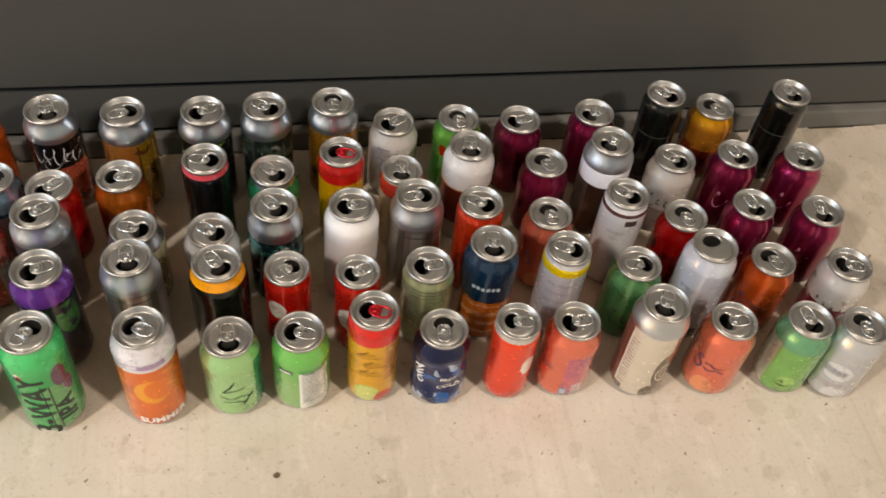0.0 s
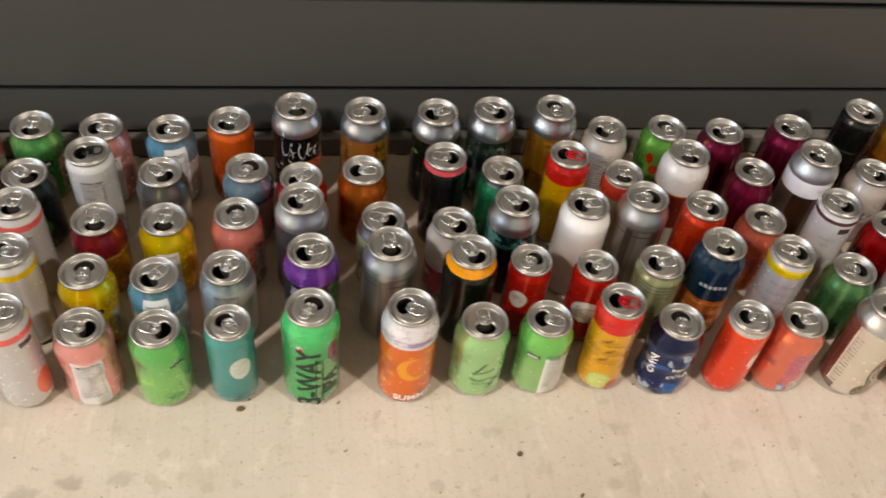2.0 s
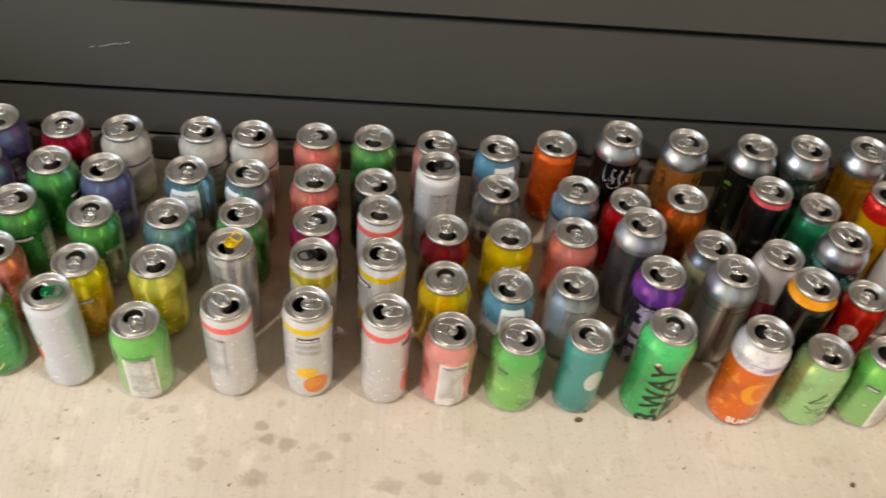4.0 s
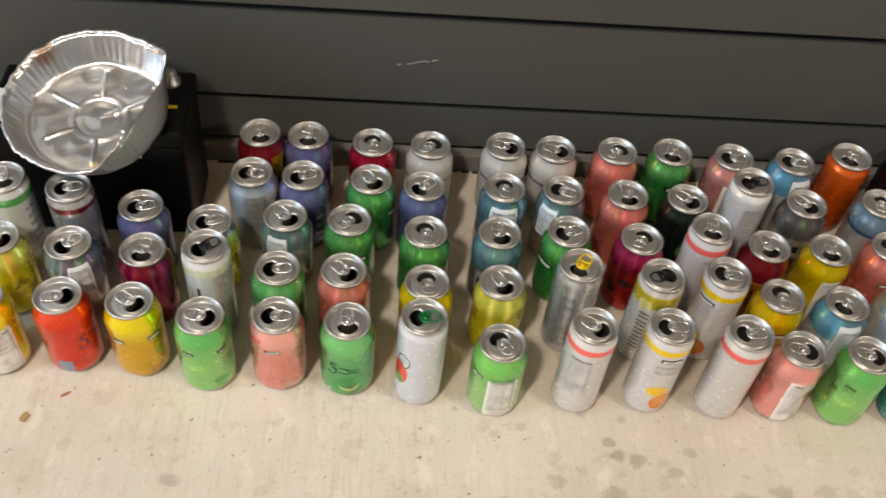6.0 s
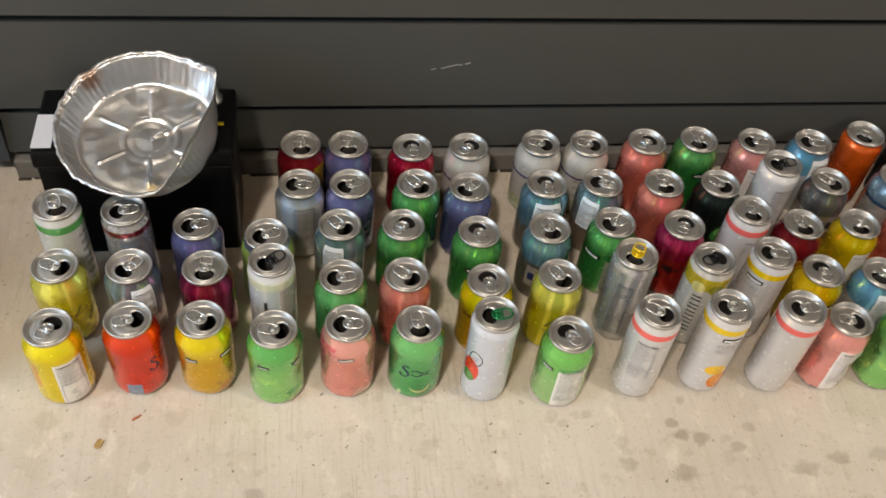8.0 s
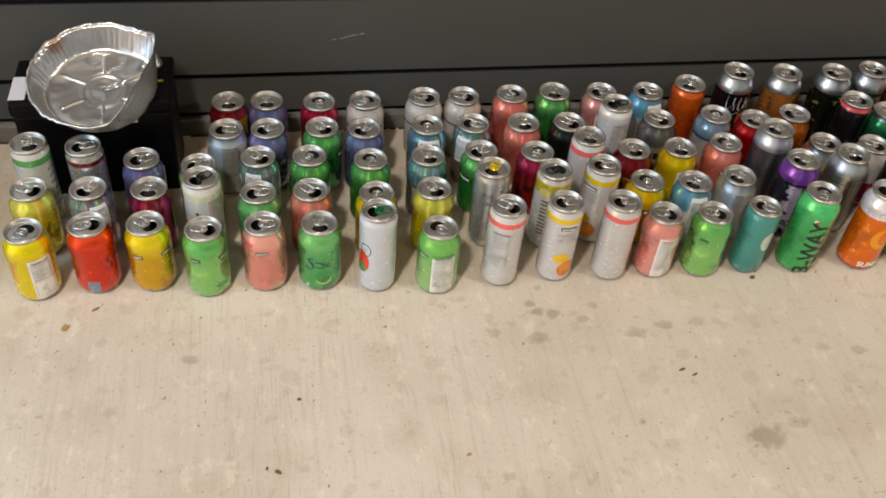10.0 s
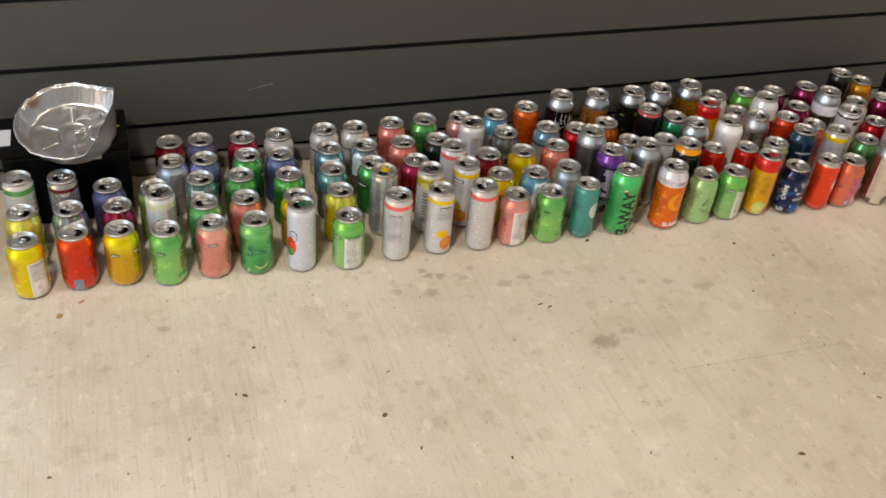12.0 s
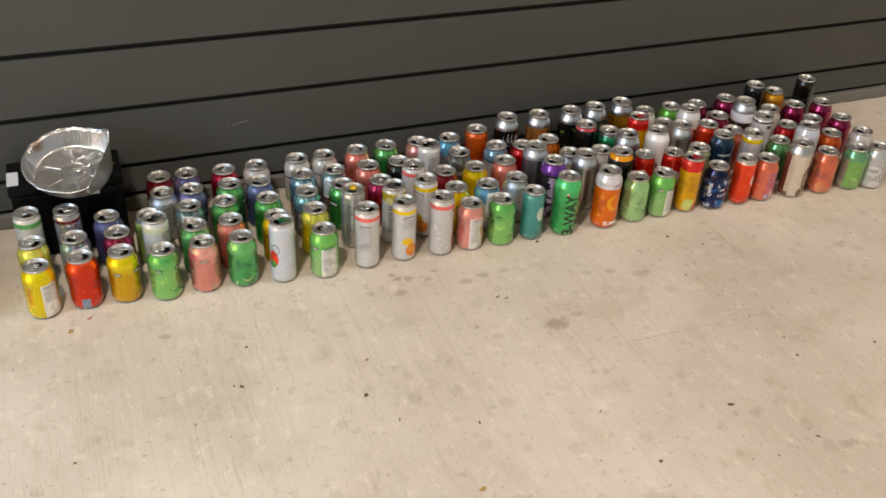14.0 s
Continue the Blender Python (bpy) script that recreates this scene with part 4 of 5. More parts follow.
cans["A11"] = can("S", 0.406, -0.085, 120, P_ORANGEGOLD, "amber and maroon drink can", -32)
cans["A12"] = can("L", 0.504, -0.098, 290, P_BLACK, "slim tall black can with dark green shoulder", -36)
cans["B1"] = can("S", -0.478, -0.180, 220, P_REDCAN, "plain glossy red drink can", -9)
cans["B2"] = can("S", -0.398, -0.168, 165, P_REDBRONZE, "bronze orange drink can", 13)
cans["B3"] = can("L", -0.293, -0.178, 0, P_BLACKRED, "slim black can with red ring", 7)
cans["B4"] = can("S", -0.213, -0.171, 310, P_KELLY, "kelly green drink can", 2)
cans["B5"] = can("L", -0.128, -0.176, 150, P_REDTAB, "slim red and yellow can with red tab", 146, tab=TAB_RED)
cans["B6"] = can("X", -0.053, -0.190, 260, P_CREAMRED, "cream can with red collar", -9)
cans["B7"] = can("T", 0.035, -0.177, 265, P_WHITEBROWN, "tall white can with brown band", -14)
cans["B8"] = can("S", 0.139, -0.178, 115, P_MAGENTA, "glossy magenta drink can", -21)
cans["B9"] = can("T", 0.221, -0.180, 220, P_CHROMEBAND, "tall chrome can with white band", -25)
cans["B10"] = can("S", 0.316, -0.182, 320, P_WHITESCRIPT, "white can with dark handwritten mark", -30)
cans["B11"] = can("S", 0.406, -0.179, 300, P_MAGENTA, "glossy magenta drink can", -34)
cans["B12"] = can("S", 0.499, -0.189, 275, P_MAGENTA, "glossy magenta drink can", -39)
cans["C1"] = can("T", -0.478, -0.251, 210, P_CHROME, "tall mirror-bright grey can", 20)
cans["C2"] = can("S", -0.377, -0.252, 340, P_HOPS, "cream can with green hop print", 13)
cans["C3"] = can("S", -0.289, -0.263, 330, P_WHITEPINK, "white can with raspberry lower half", 7)
cans["C4"] = can("T", -0.213, -0.260, 310, P_TEALBLACK, "tall teal and black can with silver shoulder", 2)
cans["C5"] = can("T", -0.123, -0.266, 185, P_WHITE, "tall plain white can", -5)
cans["C6"] = can("T", -0.043, -0.256, 15, P_CHROME_REFLECTED, "tall mirror-bright can with painted reflections", -11)
cans["C7"] = can("L", 0.032, -0.271, 335, P_ORANGERED, "slim tall orange-red drink can", -16)
cans["C8"] = can("S", 0.125, -0.266, 95, P_CORAL, "coral can with dark handwritten mark", -22)
cans["C9"] = can("L", 0.217, -0.270, 320, P_HARDWHITE, "slim white seltzer can with dark ring", -28)
cans["C10"] = can("S", 0.299, -0.282, 95, P_COLA, "red can with black script print", -33)
cans["C11"] = can("S", 0.396, -0.270, 285, P_MAGENTA, "glossy magenta drink can", -37)
cans["C12"] = can("S", 0.485, -0.287, 270, P_MAGENTA, "glossy magenta drink can", -41)
cans["D1"] = can("T", -0.468, -0.334, 200, P_PURPLE, "tall purple and green comic print can", 21)
cans["D2"] = can("T", -0.375, -0.326, 275, P_CHROME_REFLECTED, "tall mirror-bright can with painted reflections", 14)
cans["D3"] = can("T", -0.279, -0.341, 305, P_BLACKYELLOW, "tall black can with yellow ring", 7)
cans["D4"] = can("X", -0.203, -0.336, 40, P_REDOVAL, "slim red can with white oval", 1)
cans["D5"] = can("X", -0.123, -0.347, 195, P_REDOVAL_FRONT, "slim red can with white oval", -6)
cans["D6"] = can("M", -0.040, -0.344, 180, P_OLIVE, "pale olive ribbed tea can", -12)
cans["D7"] = can("T", 0.035, -0.337, 265, P_NAVYORANGE, "dented tall navy and orange can", -18, dent=2.2)
cans["D8"] = can("L", 0.123, -0.349, 345, P_WHITEYELLOW, "slim white can with yellow ring", -24)
cans["D9"] = can("S", 0.216, -0.353, 5, P_GREENMID, "mid green drink can", -30)
cans["D10"] = can("T", 0.300, -0.360, 100, P_WHITETALL, "tall white can without its tab", -36, no_tab=True)
cans["D11"] = can("S", 0.388, -0.360, 110, P_ORANGEDARK, "orange soda can with dark script", -40)
cans["D12"] = can("S", 0.484, -0.376, 160, P_MAROONWHITE, "white and maroon drink can", -45)
cans["E1"] = can("T", -0.470, -0.416, 60, P_IPA, "tall green ale can with black lettering", 10)
cans["E2"] = can("T", -0.358, -0.420, 150, P_SUMMER, "tall orange ale can with white top", 15)
cans["E3"] = can("S", -0.270, -0.416, 270, P_LIME, "pale lime can with dark handwritten mark", 7, dent=0.8)
cans["E4"] = can("S", -0.193, -0.416, 160, P_LIMELABEL, "lime can showing its white nutrition panel", 0, dent=1.6)
cans["E5"] = can("L", -0.112, -0.418, 160, P_REDTAB, "slim red and yellow can with red tab", -7, tab=TAB_RED)
cans["E6"] = can("S", -0.034, -0.426, 85, P_NAVY, "crumpled navy cola can with white lettering", -14, dent=5.0)
cans["E7"] = can("X", 0.049, -0.431, 160, P_RED, "slim bright red can with white oval", -21)
cans["E8"] = can("S", 0.120, -0.429, 185, P_CORAL_BACK, "coral can showing its printed label", -27, dent=1.6)
cans["E9"] = can("T", 0.215, -0.438, 240, P_BEIGE, "tall cream and brown can with silver shoulder", -34)
cans["E10"] = can("S", 0.306, -0.445, 170, P_CORAL, "coral can with dark handwritten mark", -40)
cans["E11"] = can("S", 0.400, -0.452, 280, P_GREENFADE, "green and yellow fruit soda can", -45)
cans["E12"] = can("S", 0.464, -0.465, 90, P_LAGER, "white and silver lager can", -49)
cans["a1"] = can("M", -0.571, -0.084, 240, P_ORANGECAN, "straight-sided deep orange drink can", -3)
cans["a2"] = can("S", -0.650, -0.087, 160, P_BLUEWHITE, "sky blue and white drink can", 2)
cans["a3"] = can("S", -0.737, -0.084, 170, P_PINKLABEL, "pink can showing its nutrition panel", 7)
cans["a4"] = can("S", -0.824, -0.079, 260, P_EMERALD, "emerald green drink can", 11)
cans["a5"] = can("S", -0.903, -0.082, 45, P_SALMON, "salmon pink drink can", 16)
cans["a6x"] = can("S", -0.990, -0.084, 350, P_WHITEGREY, "white and grey can with purple text", -18)
cans["a7x"] = can("S", -1.060, -0.082, 350, P_WHITEGREY, "white and grey can with purple text", 47)
cans["m4"] = can("S", -1.164, -0.087, 50, P_WHITEGREY, "white and grey can with purple text", 92)
cans["m3"] = can("S", -1.243, -0.087, 95, P_CRIMSON, "glossy crimson red drink can", -3)
cans["m2"] = can("S", -1.331, -0.079, 270, P_LAVENDER, "lavender blue drink can", 2)
cans["m1"] = can("S", -1.396, -0.078, 280, P_MAROON, "maroon and gold drink can", 7)
cans["b1"] = can("S", -0.547, -0.162, 60, P_STEELBLUE, "steel blue and white drink can", -5)
cans["b2"] = can("S", -0.655, -0.168, 320, P_GREYBAND, "grey can with pale lettered band", 2)
cans["b3"] = can("L", -0.738, -0.164, 185, P_SLIMPLAIN, "slim white can with black tab", 7, tab=TAB_BLACK)
cans["b4"] = can("S", -0.819, -0.168, 320, P_BLACKGREEN12, "black can with green apple print", 12)
cans["b5"] = can("S", -0.900, -0.165, 280, P_SALMON, "salmon pink drink can", 17)
cans["b6x"] = can("S", -0.987, -0.162, 150, P_SILVERBLUE, "silver and pale blue drink can", -19)
cans["n5"] = can("S", -1.066, -0.162, 90, P_CYANLABEL, "cyan can showing its printed label", -15)
cans["n4"] = can("S", -1.173, -0.165, 215, P_LAVENDER, "lavender blue drink can", -8)
cans["n3"] = can("S", -1.243, -0.157, 310, P_EMERALD, "emerald green drink can", 67)
cans["n2"] = can("S", -1.332, -0.155, 200, P_LAVENDER, "lavender blue drink can", 12)
cans["n1"] = can("S", -1.399, -0.153, 170, P_SILVERTEXT, "silver can with dark printed text", 7)
cans["c1"] = can("S", -0.558, -0.241, 100, P_SALMON, "salmon pink drink can", -4, dent=1.0)
cans["c2"] = can("S", -0.644, -0.249, 265, P_YELLOWLABEL, "yellow can showing its nutrition panel", 1)
cans["c3"] = can("S", -0.726, -0.247, 280, P_REDGOLD, "crimson and gold drink can", 7)
cans["c4"] = can("L", -0.811, -0.250, 260, P_PINKRING, "slim white can with pink ring", 12)
cans["c5"] = can("S", -0.893, -0.243, 55, P_CHERRY, "magenta and red drink can", 18)
cans["c6x"] = can("S", -0.987, -0.235, 195, P_EMERALD, "emerald green drink can", -61)
cans["o5"] = can("S", -1.077, -0.242, 290, P_CYAN, "cyan can with pale lettered band", -15)
cans["o4"] = can("S", -1.171, -0.245, 100, P_EMERALD, "emerald green drink can", -9)
cans["o3"] = can("S", -1.268, -0.230, 50, P_EMERALD, "emerald green drink can", 18)
cans["o2"] = can("S", -1.349, -0.227, 320, P_SILVERBLUE, "silver and pale blue drink can", 4)
cans["o1"] = can("S", -1.441, -0.240, 190, P_LIMEYELLOW, "lime and yellow drink can", 10)
cans["p2"] = can("S", -1.529, -0.220, 185, P_LAVENDER, "lavender blue drink can", -14)
cans["p1"] = can("L", -1.610, -0.224, 185, P_REDRING, "slim silver can with dark red ring", 21)
cans["p0"] = can("L", -1.691, -0.213, 290, P_GREENRING, "slim white can with green ring", 26)
cans["d1"] = can("S", -0.567, -0.327, 220, P_SILVERTEXT, "silver can with dark printed text", -4)
cans["d2"] = can("S", -0.648, -0.336, 225, P_BLUEWHITE, "sky blue and white drink can", -10)
cans["d3"] = can("S", -0.728, -0.328, 90, P_YELLOWBLACK, "golden yellow drink can", 8)
cans["d4"] = can("L", -0.806, -0.323, 160, P_PEACH, "slim white can with yellow ring", -47)
cans["d5"] = can("L", -0.888, -0.329, 20, P_LEMONCOLLAR, "slim white can with lemon collar", -23, tab=TAB_BLACK)
cans["d6x"] = can("L", -0.986, -0.318, 235, P_SLIMSILVER, "slim silver can with yellow tab", -23, tab=TAB_YELLOW)
cans["q8"] = can("S", -1.079, -0.322, 300, P_LEMON, "pale lemon yellow drink can", -17, dent=1.2)
cans["q7"] = can("S", -1.170, -0.326, 95, P_YELLOW, "golden yellow drink can", -10)
cans["q6"] = can("S", -1.271, -0.312, 320, P_SALMON, "salmon pink drink can", -2, dent=1.5)
cans["q5"] = can("S", -1.351, -0.312, 180, P_GREENMELON, "green fruit soda can", 124)
cans["q4"] = can("L", -1.434, -0.310, 215, P_BLACKLETTER, "slim white can with black tab", 11, tab=TAB_BLACK)
cans["q3"] = can("S", -1.514, -0.291, 265, P_MAGENTA, "glossy magenta drink can", 16)
cans["q2"] = can("S", -1.603, -0.285, 220, P_SILVERBLUE, "silver and pale blue drink can", 52)
cans["q1"] = can("S", -1.689, -0.281, 345, P_LEMON, "pale lemon yellow drink can", 42)
cans["e1"] = can("X", -0.561, -0.416, 130, P_TEAL, "slim teal can with white oval", -6)
cans["e2"] = can("S", -0.641, -0.412, 350, P_GREENLIME, "green can fading to lime", 1, dent=2.2)
cans["e3"] = can("S", -0.722, -0.407, 350, P_PINKLABEL, "dented pink can showing its nutrition panel", 8, dent=4.2)
cans["e4"] = can("L", -0.798, -0.410, 175, P_PINKRING_FRUIT, "slim white can with pink ring", 15)
cans["e5"] = can("L", -0.889, -0.404, 175, P_PEACH, "slim white can with yellow ring and peach", 13)
cans["e6x"] = can("L", -0.980, -0.407, 330, P_PINKRING, "slim white can with pink ring", -26)
cans["r8"] = can("S", -1.083, -0.411, 120, P_LIMELABEL, "lime can showing its white nutrition panel", -19, dent=1.2)
cans["r7"] = can("L", -1.176, -0.402, 180, P_MELONSLIM, "slim white can with melon and green tab", -11, tab=TAB_GREEN)
cans["r6"] = can("S", -1.263, -0.387, 275, P_GREENMELON, "green fruit soda can with handwritten mark", -3, dent=1.2)
cans["r5"] = can("S", -1.346, -0.382, 175, P_PINKPLAIN, "dented pink grapefruit can", 4, dent=2.8)
cans["r4"] = can("S", -1.432, -0.386, 350, P_GREENLIME, "green can fading to lime", 12, dent=2.2)
cans["r3"] = can("S", -1.515, -0.368, 330, P_YELLOW, "golden yellow drink can", 18, dent=1.6)
cans["r2"] = can("S", -1.597, -0.364, 10, P_ORANGEPOP, "vermilion orange drink can", 24)
cans["r1"] = can("S", -1.684, -0.371, 60, P_YELLOWSTRIP, "yellow can showing its white label", 21)

# ---- lettering on the cans ----
lettering(cans["E1"], "T", "3-WAY", 0.036, INK_BLACK, -8, 62, True, 0.0005, 1.12)
lettering(cans["E1"], "T", "IPA", 0.028, INK_BLACK, 19, 46, True, 0.0005, 1.05)
blocks(cans["E1"], "T", [(-0.7, 0.7, -46, 36)], INK_BLACK, 7, 60, "rule")
lettering(cans["E2"], "T", "SUMMER", 0.0145, INK_WHITE, 2, 20, False, 0.0004)
bars(cans["E2"], "T", (0.005, 0.006, 0.005, 0.005, 0.005), 0.007, plain("mauve_ink", "#A98AB0", 0.4), 2, 127)
lettering(cans["e5"], "L", "HARD", 0.0115, plain("grey_ink", "#8E8C8C", 0.4), -4, 108)
lettering(cans["e5"], "L", "SELTZER", 0.0085, bpy.data.materials["grey_ink"], -4, 97)
lettering(cans["d4"], "L", "HARD", 0.0115, bpy.data.materials["grey_ink"], -4, 108)
lettering(cans["d4"], "L", "SELTZER", 0.0085, bpy.data.materials["grey_ink"], -4, 97)
lettering(cans["C9"], "L", "HARD", 0.0085, bpy.data.materials["grey_ink"], 0, 110)
lettering(cans["C9"], "L", "SEL", 0.0085, bpy.data.materials["grey_ink"], 0, 100)
lettering(cans["E6"], "S", "COLD", 0.0115, INK_WHITE, 16, 44, False, 0.0003)
lettering(cans["E6"], "S", "BREW", 0.0085, INK_WHITE, 15, 62, False, 0.0002)
lettering(cans["E6"], "S", "OWN", 0.0150, INK_WHITE, -24, 60, True, 0.0004)
bars(cans["D7"], "T", (0.0042, 0.0048, 0.0042, 0.0050, 0.0038, 0.0040), 0.0062, INK_GREY, 0, 108, 0.0018)
blocks(cans["d5"], "L", [(-6.5, 6.5, y, y + 2.6) for y in (-36, -29, -21, -14, -6, 1, 9, 16, 25, 32)], INK_BLACK, -6, 74)
bars(cans["b2"], "S", (0.009, 0.009, 0.008), 0.013, INK_BLACK, -6, 62, 0.003)
bars(cans["b6x"], "S", (0.008, 0.009), 0.013, INK_BLACK, 14, 45, 0.003)
bars(cans["o5"], "S", (0.009, 0.009, 0.008), 0.013, INK_NAVY, -2, 53, 0.003)
bars(cans["q4"], "L", (0.030,), 0.004, INK_BLACK, -14, 92, 0.001, True)
bars(cans["E12"], "S", (0.005, 0.004, 0.005, 0.006, 0.005), 0.009, INK_SOFT, 2, 58)
for key in ("E10", "C8", "r6", "D11"):
    stroke(cans[key], "S", SWASH, INK_NAVY, 2, 62, 1.25)
stroke(cans["E8"], "S", SWASH[1:], INK_NAVY, -26, 62, 1.2)
stroke(cans["r2"], "S", SWASH[:2], INK_NAVY, 30, 62, 1.2)
stroke(cans["E3"], "S", [[(1.25 * px, 1.3 * py) for px, py in line] for line in SIGNED], INK_BLACK, 0, 54, 1.0)
for key in ("E5", "B5"):
    for at, z in ((-4, 104), (2, 86), (-3, 68)):
        stroke(cans[key], "L", [[(px, 0.5 * py) for px, py in line] for line in SIGNED[:2]], INK_BROWN, at, z, 0.9)
stroke(cans["D5"], "X", [[(0.7 * px, 0.4 * py) for px, py in line] for line in SIGNED[:2]], INK_SOFT, -6, 72, 0.7)
for key, s in (("q8", 6), ("q1", 4)):
    stroke(cans[key], "S", SIGNED, INK_BLACK, s, 54, 0.85)
for key in ("B10", "D12"):
    flourish(cans[key], "S", 0.034, 0.020, 3, INK_BLACK, 0, 66)
flourish(cans["E11"], "S", 0.030, 0.012, 1, INK_GREEN, 14, 30, 0.0009, 0.010)
flourish(cans["A1"], "T", 0.056, 0.034, 5, INK_WHITE, -4, 106, 0.0006, -0.02)
flourish(cans["A1"], "T", 0.050, 0.020, 2, INK_WHITE, 0, 100, 0.0005, 0.03)
flourish(cans["D9"], "S", 0.026, 0.022, 2, INK_BLACK, 0, 48, 0.0009)
for key in ("B11", "B12", "C11", "C12"):
    flourish(cans[key], "S", 0.016, 0.024, 1, plain("pale_pink_ink", "#D88AA8", 0.4), 0, 60, 0.0009)

for keys, kind, s, top, width, depth in ((("E4", "r8"), "S", 15, 86, 32, 62), (("e3", "a3"), "S", 1, 90, 32, 66), (("r1",), "S", 8, 86, 30, 36), (("e6x", "c4"), "L", 0, 122, 28, 70),
                                         (("n1",), "S", 2, 106, 30, 66), (("d1",), "S", 2, 105, 30, 66), (("c2",), "S", 3, 88, 23, 56), (("n5",), "S", 8, 106, 34, 44), (("b3",), "L", 0, 128, 28, 80),
                                         (("o2", "q2", "b6x"), "S", -13, 105, 24, 44), (("a2", "d2"), "S", 8, 104, 26, 60), (("d6x",), "L", -2, 122, 22, 96)):
    for key in keys:
        facts(cans[key], kind, s, top, width, depth, INK_DARK if key in ("n1", "d1", "n5", "o2", "q2", "b6x", "d2", "a2", "d6x", "b3") else INK_SOFT)
blocks(cans["r1"], "S", [(-15, 15, -0.5, 0.5), (-15, -14.4, -34, 0), (14.4, 15, -34, 0)], INK_SOFT, 8, 48, "nutrition_panel")
for keys, kind, s, z, width, height in ((("e5", "d4"), "L", -4, 121.5, 25, 6.5), (("a4", "c6x", "o4", "o3", "n3"), "S", 1, 78, 26, 7), (("a5", "b5", "c1", "q6"), "S", 0, 79, 21, 6.5), (("r3", "q7"), "S", 20, 79.5, 18, 6),
                                        (("r3",), "S", -25, 79.5, 15, 6), (("r4",), "S", 22, 83, 14, 5), (("r4",), "S", -22, 83, 14, 5), (("e2",), "S", 26, 84, 13, 4.5), (("r5",), "S", -6, 85.5, 21, 6), (("d3",), "S", 0, 80, 28, 7), (("r8", "E4"), "S", -20, 84, 17, 6)):
    for key in keys:
        name_plate(cans[key], kind, s, z, width, height)

# ---- car battery with the foil pan on it ----
M_CASE = plain("black_battery_plastic", "#070708", 0.42, 0.0, 70.0, 0.4)
M_CASE.node_tree.nodes["Principled BSDF"].inputs["Specular IOR Level"].default_value = 0.15
M_LABEL = plain("white_paper_label", "#C8C6C8", 0.5, 0.0, 30.0, 0.08)
M_YELLOW = plain("yellow_plastic", "#D8C21A", 0.4)
M_LEAD = plain("dull_lead", "#A6A6A4", 0.42, 0.9, 60.0, 0.3)
battery = tagged(new("car_battery"), "black plastic car battery with a white label standing by the wall", "battery")
battery.matrix_world = pose(-1.600, -0.102, 0, 0, 0, 0) @ Matrix.Diagonal((0.95, 0.97, 0.99, 1))
part("case", box(bmesh.new(), -0.125, 0.125, -0.060, 0.060, 0.0, 0.165, 0.005), M_CASE, battery)
part("cover", box(bmesh.new(), -0.128, 0.128, -0.063, 0.063, 0.1652, 0.192, 0.005), M_CASE, battery)
for px in (-0.055, 0.098):
    bm = bmesh.new()
    lathe(bm, [(0.013, 0.192), (0.013, 0.197), (0.0095, 0.198), (0.0085, 0.212), (0.0075, 0.2135), (0.0, 0.2135)], 24)
    bmesh.ops.translate(bm, verts=bm.verts, vec=(px, 0.038, 0))
    smooth(part("terminal", bm, M_LEAD, battery, "dull lead terminal post"))
part("warning_strip", box(bmesh.new(), 0.078, 0.114, -0.014, -0.009, 0.1921, 0.1945, 0.0008), M_YELLOW, battery, "yellow plastic strip")
part("paper_label", box(bmesh.new(), -0.127, -0.102, -0.052, 0.010, 0.1921, 0.1928), M_LABEL, battery, "white paper label")
part("front_label", box(bmesh.new(), 0.050, 0.070, -0.0642, -0.0631, 0.150, 0.176), M_LABEL, battery, "small white label")


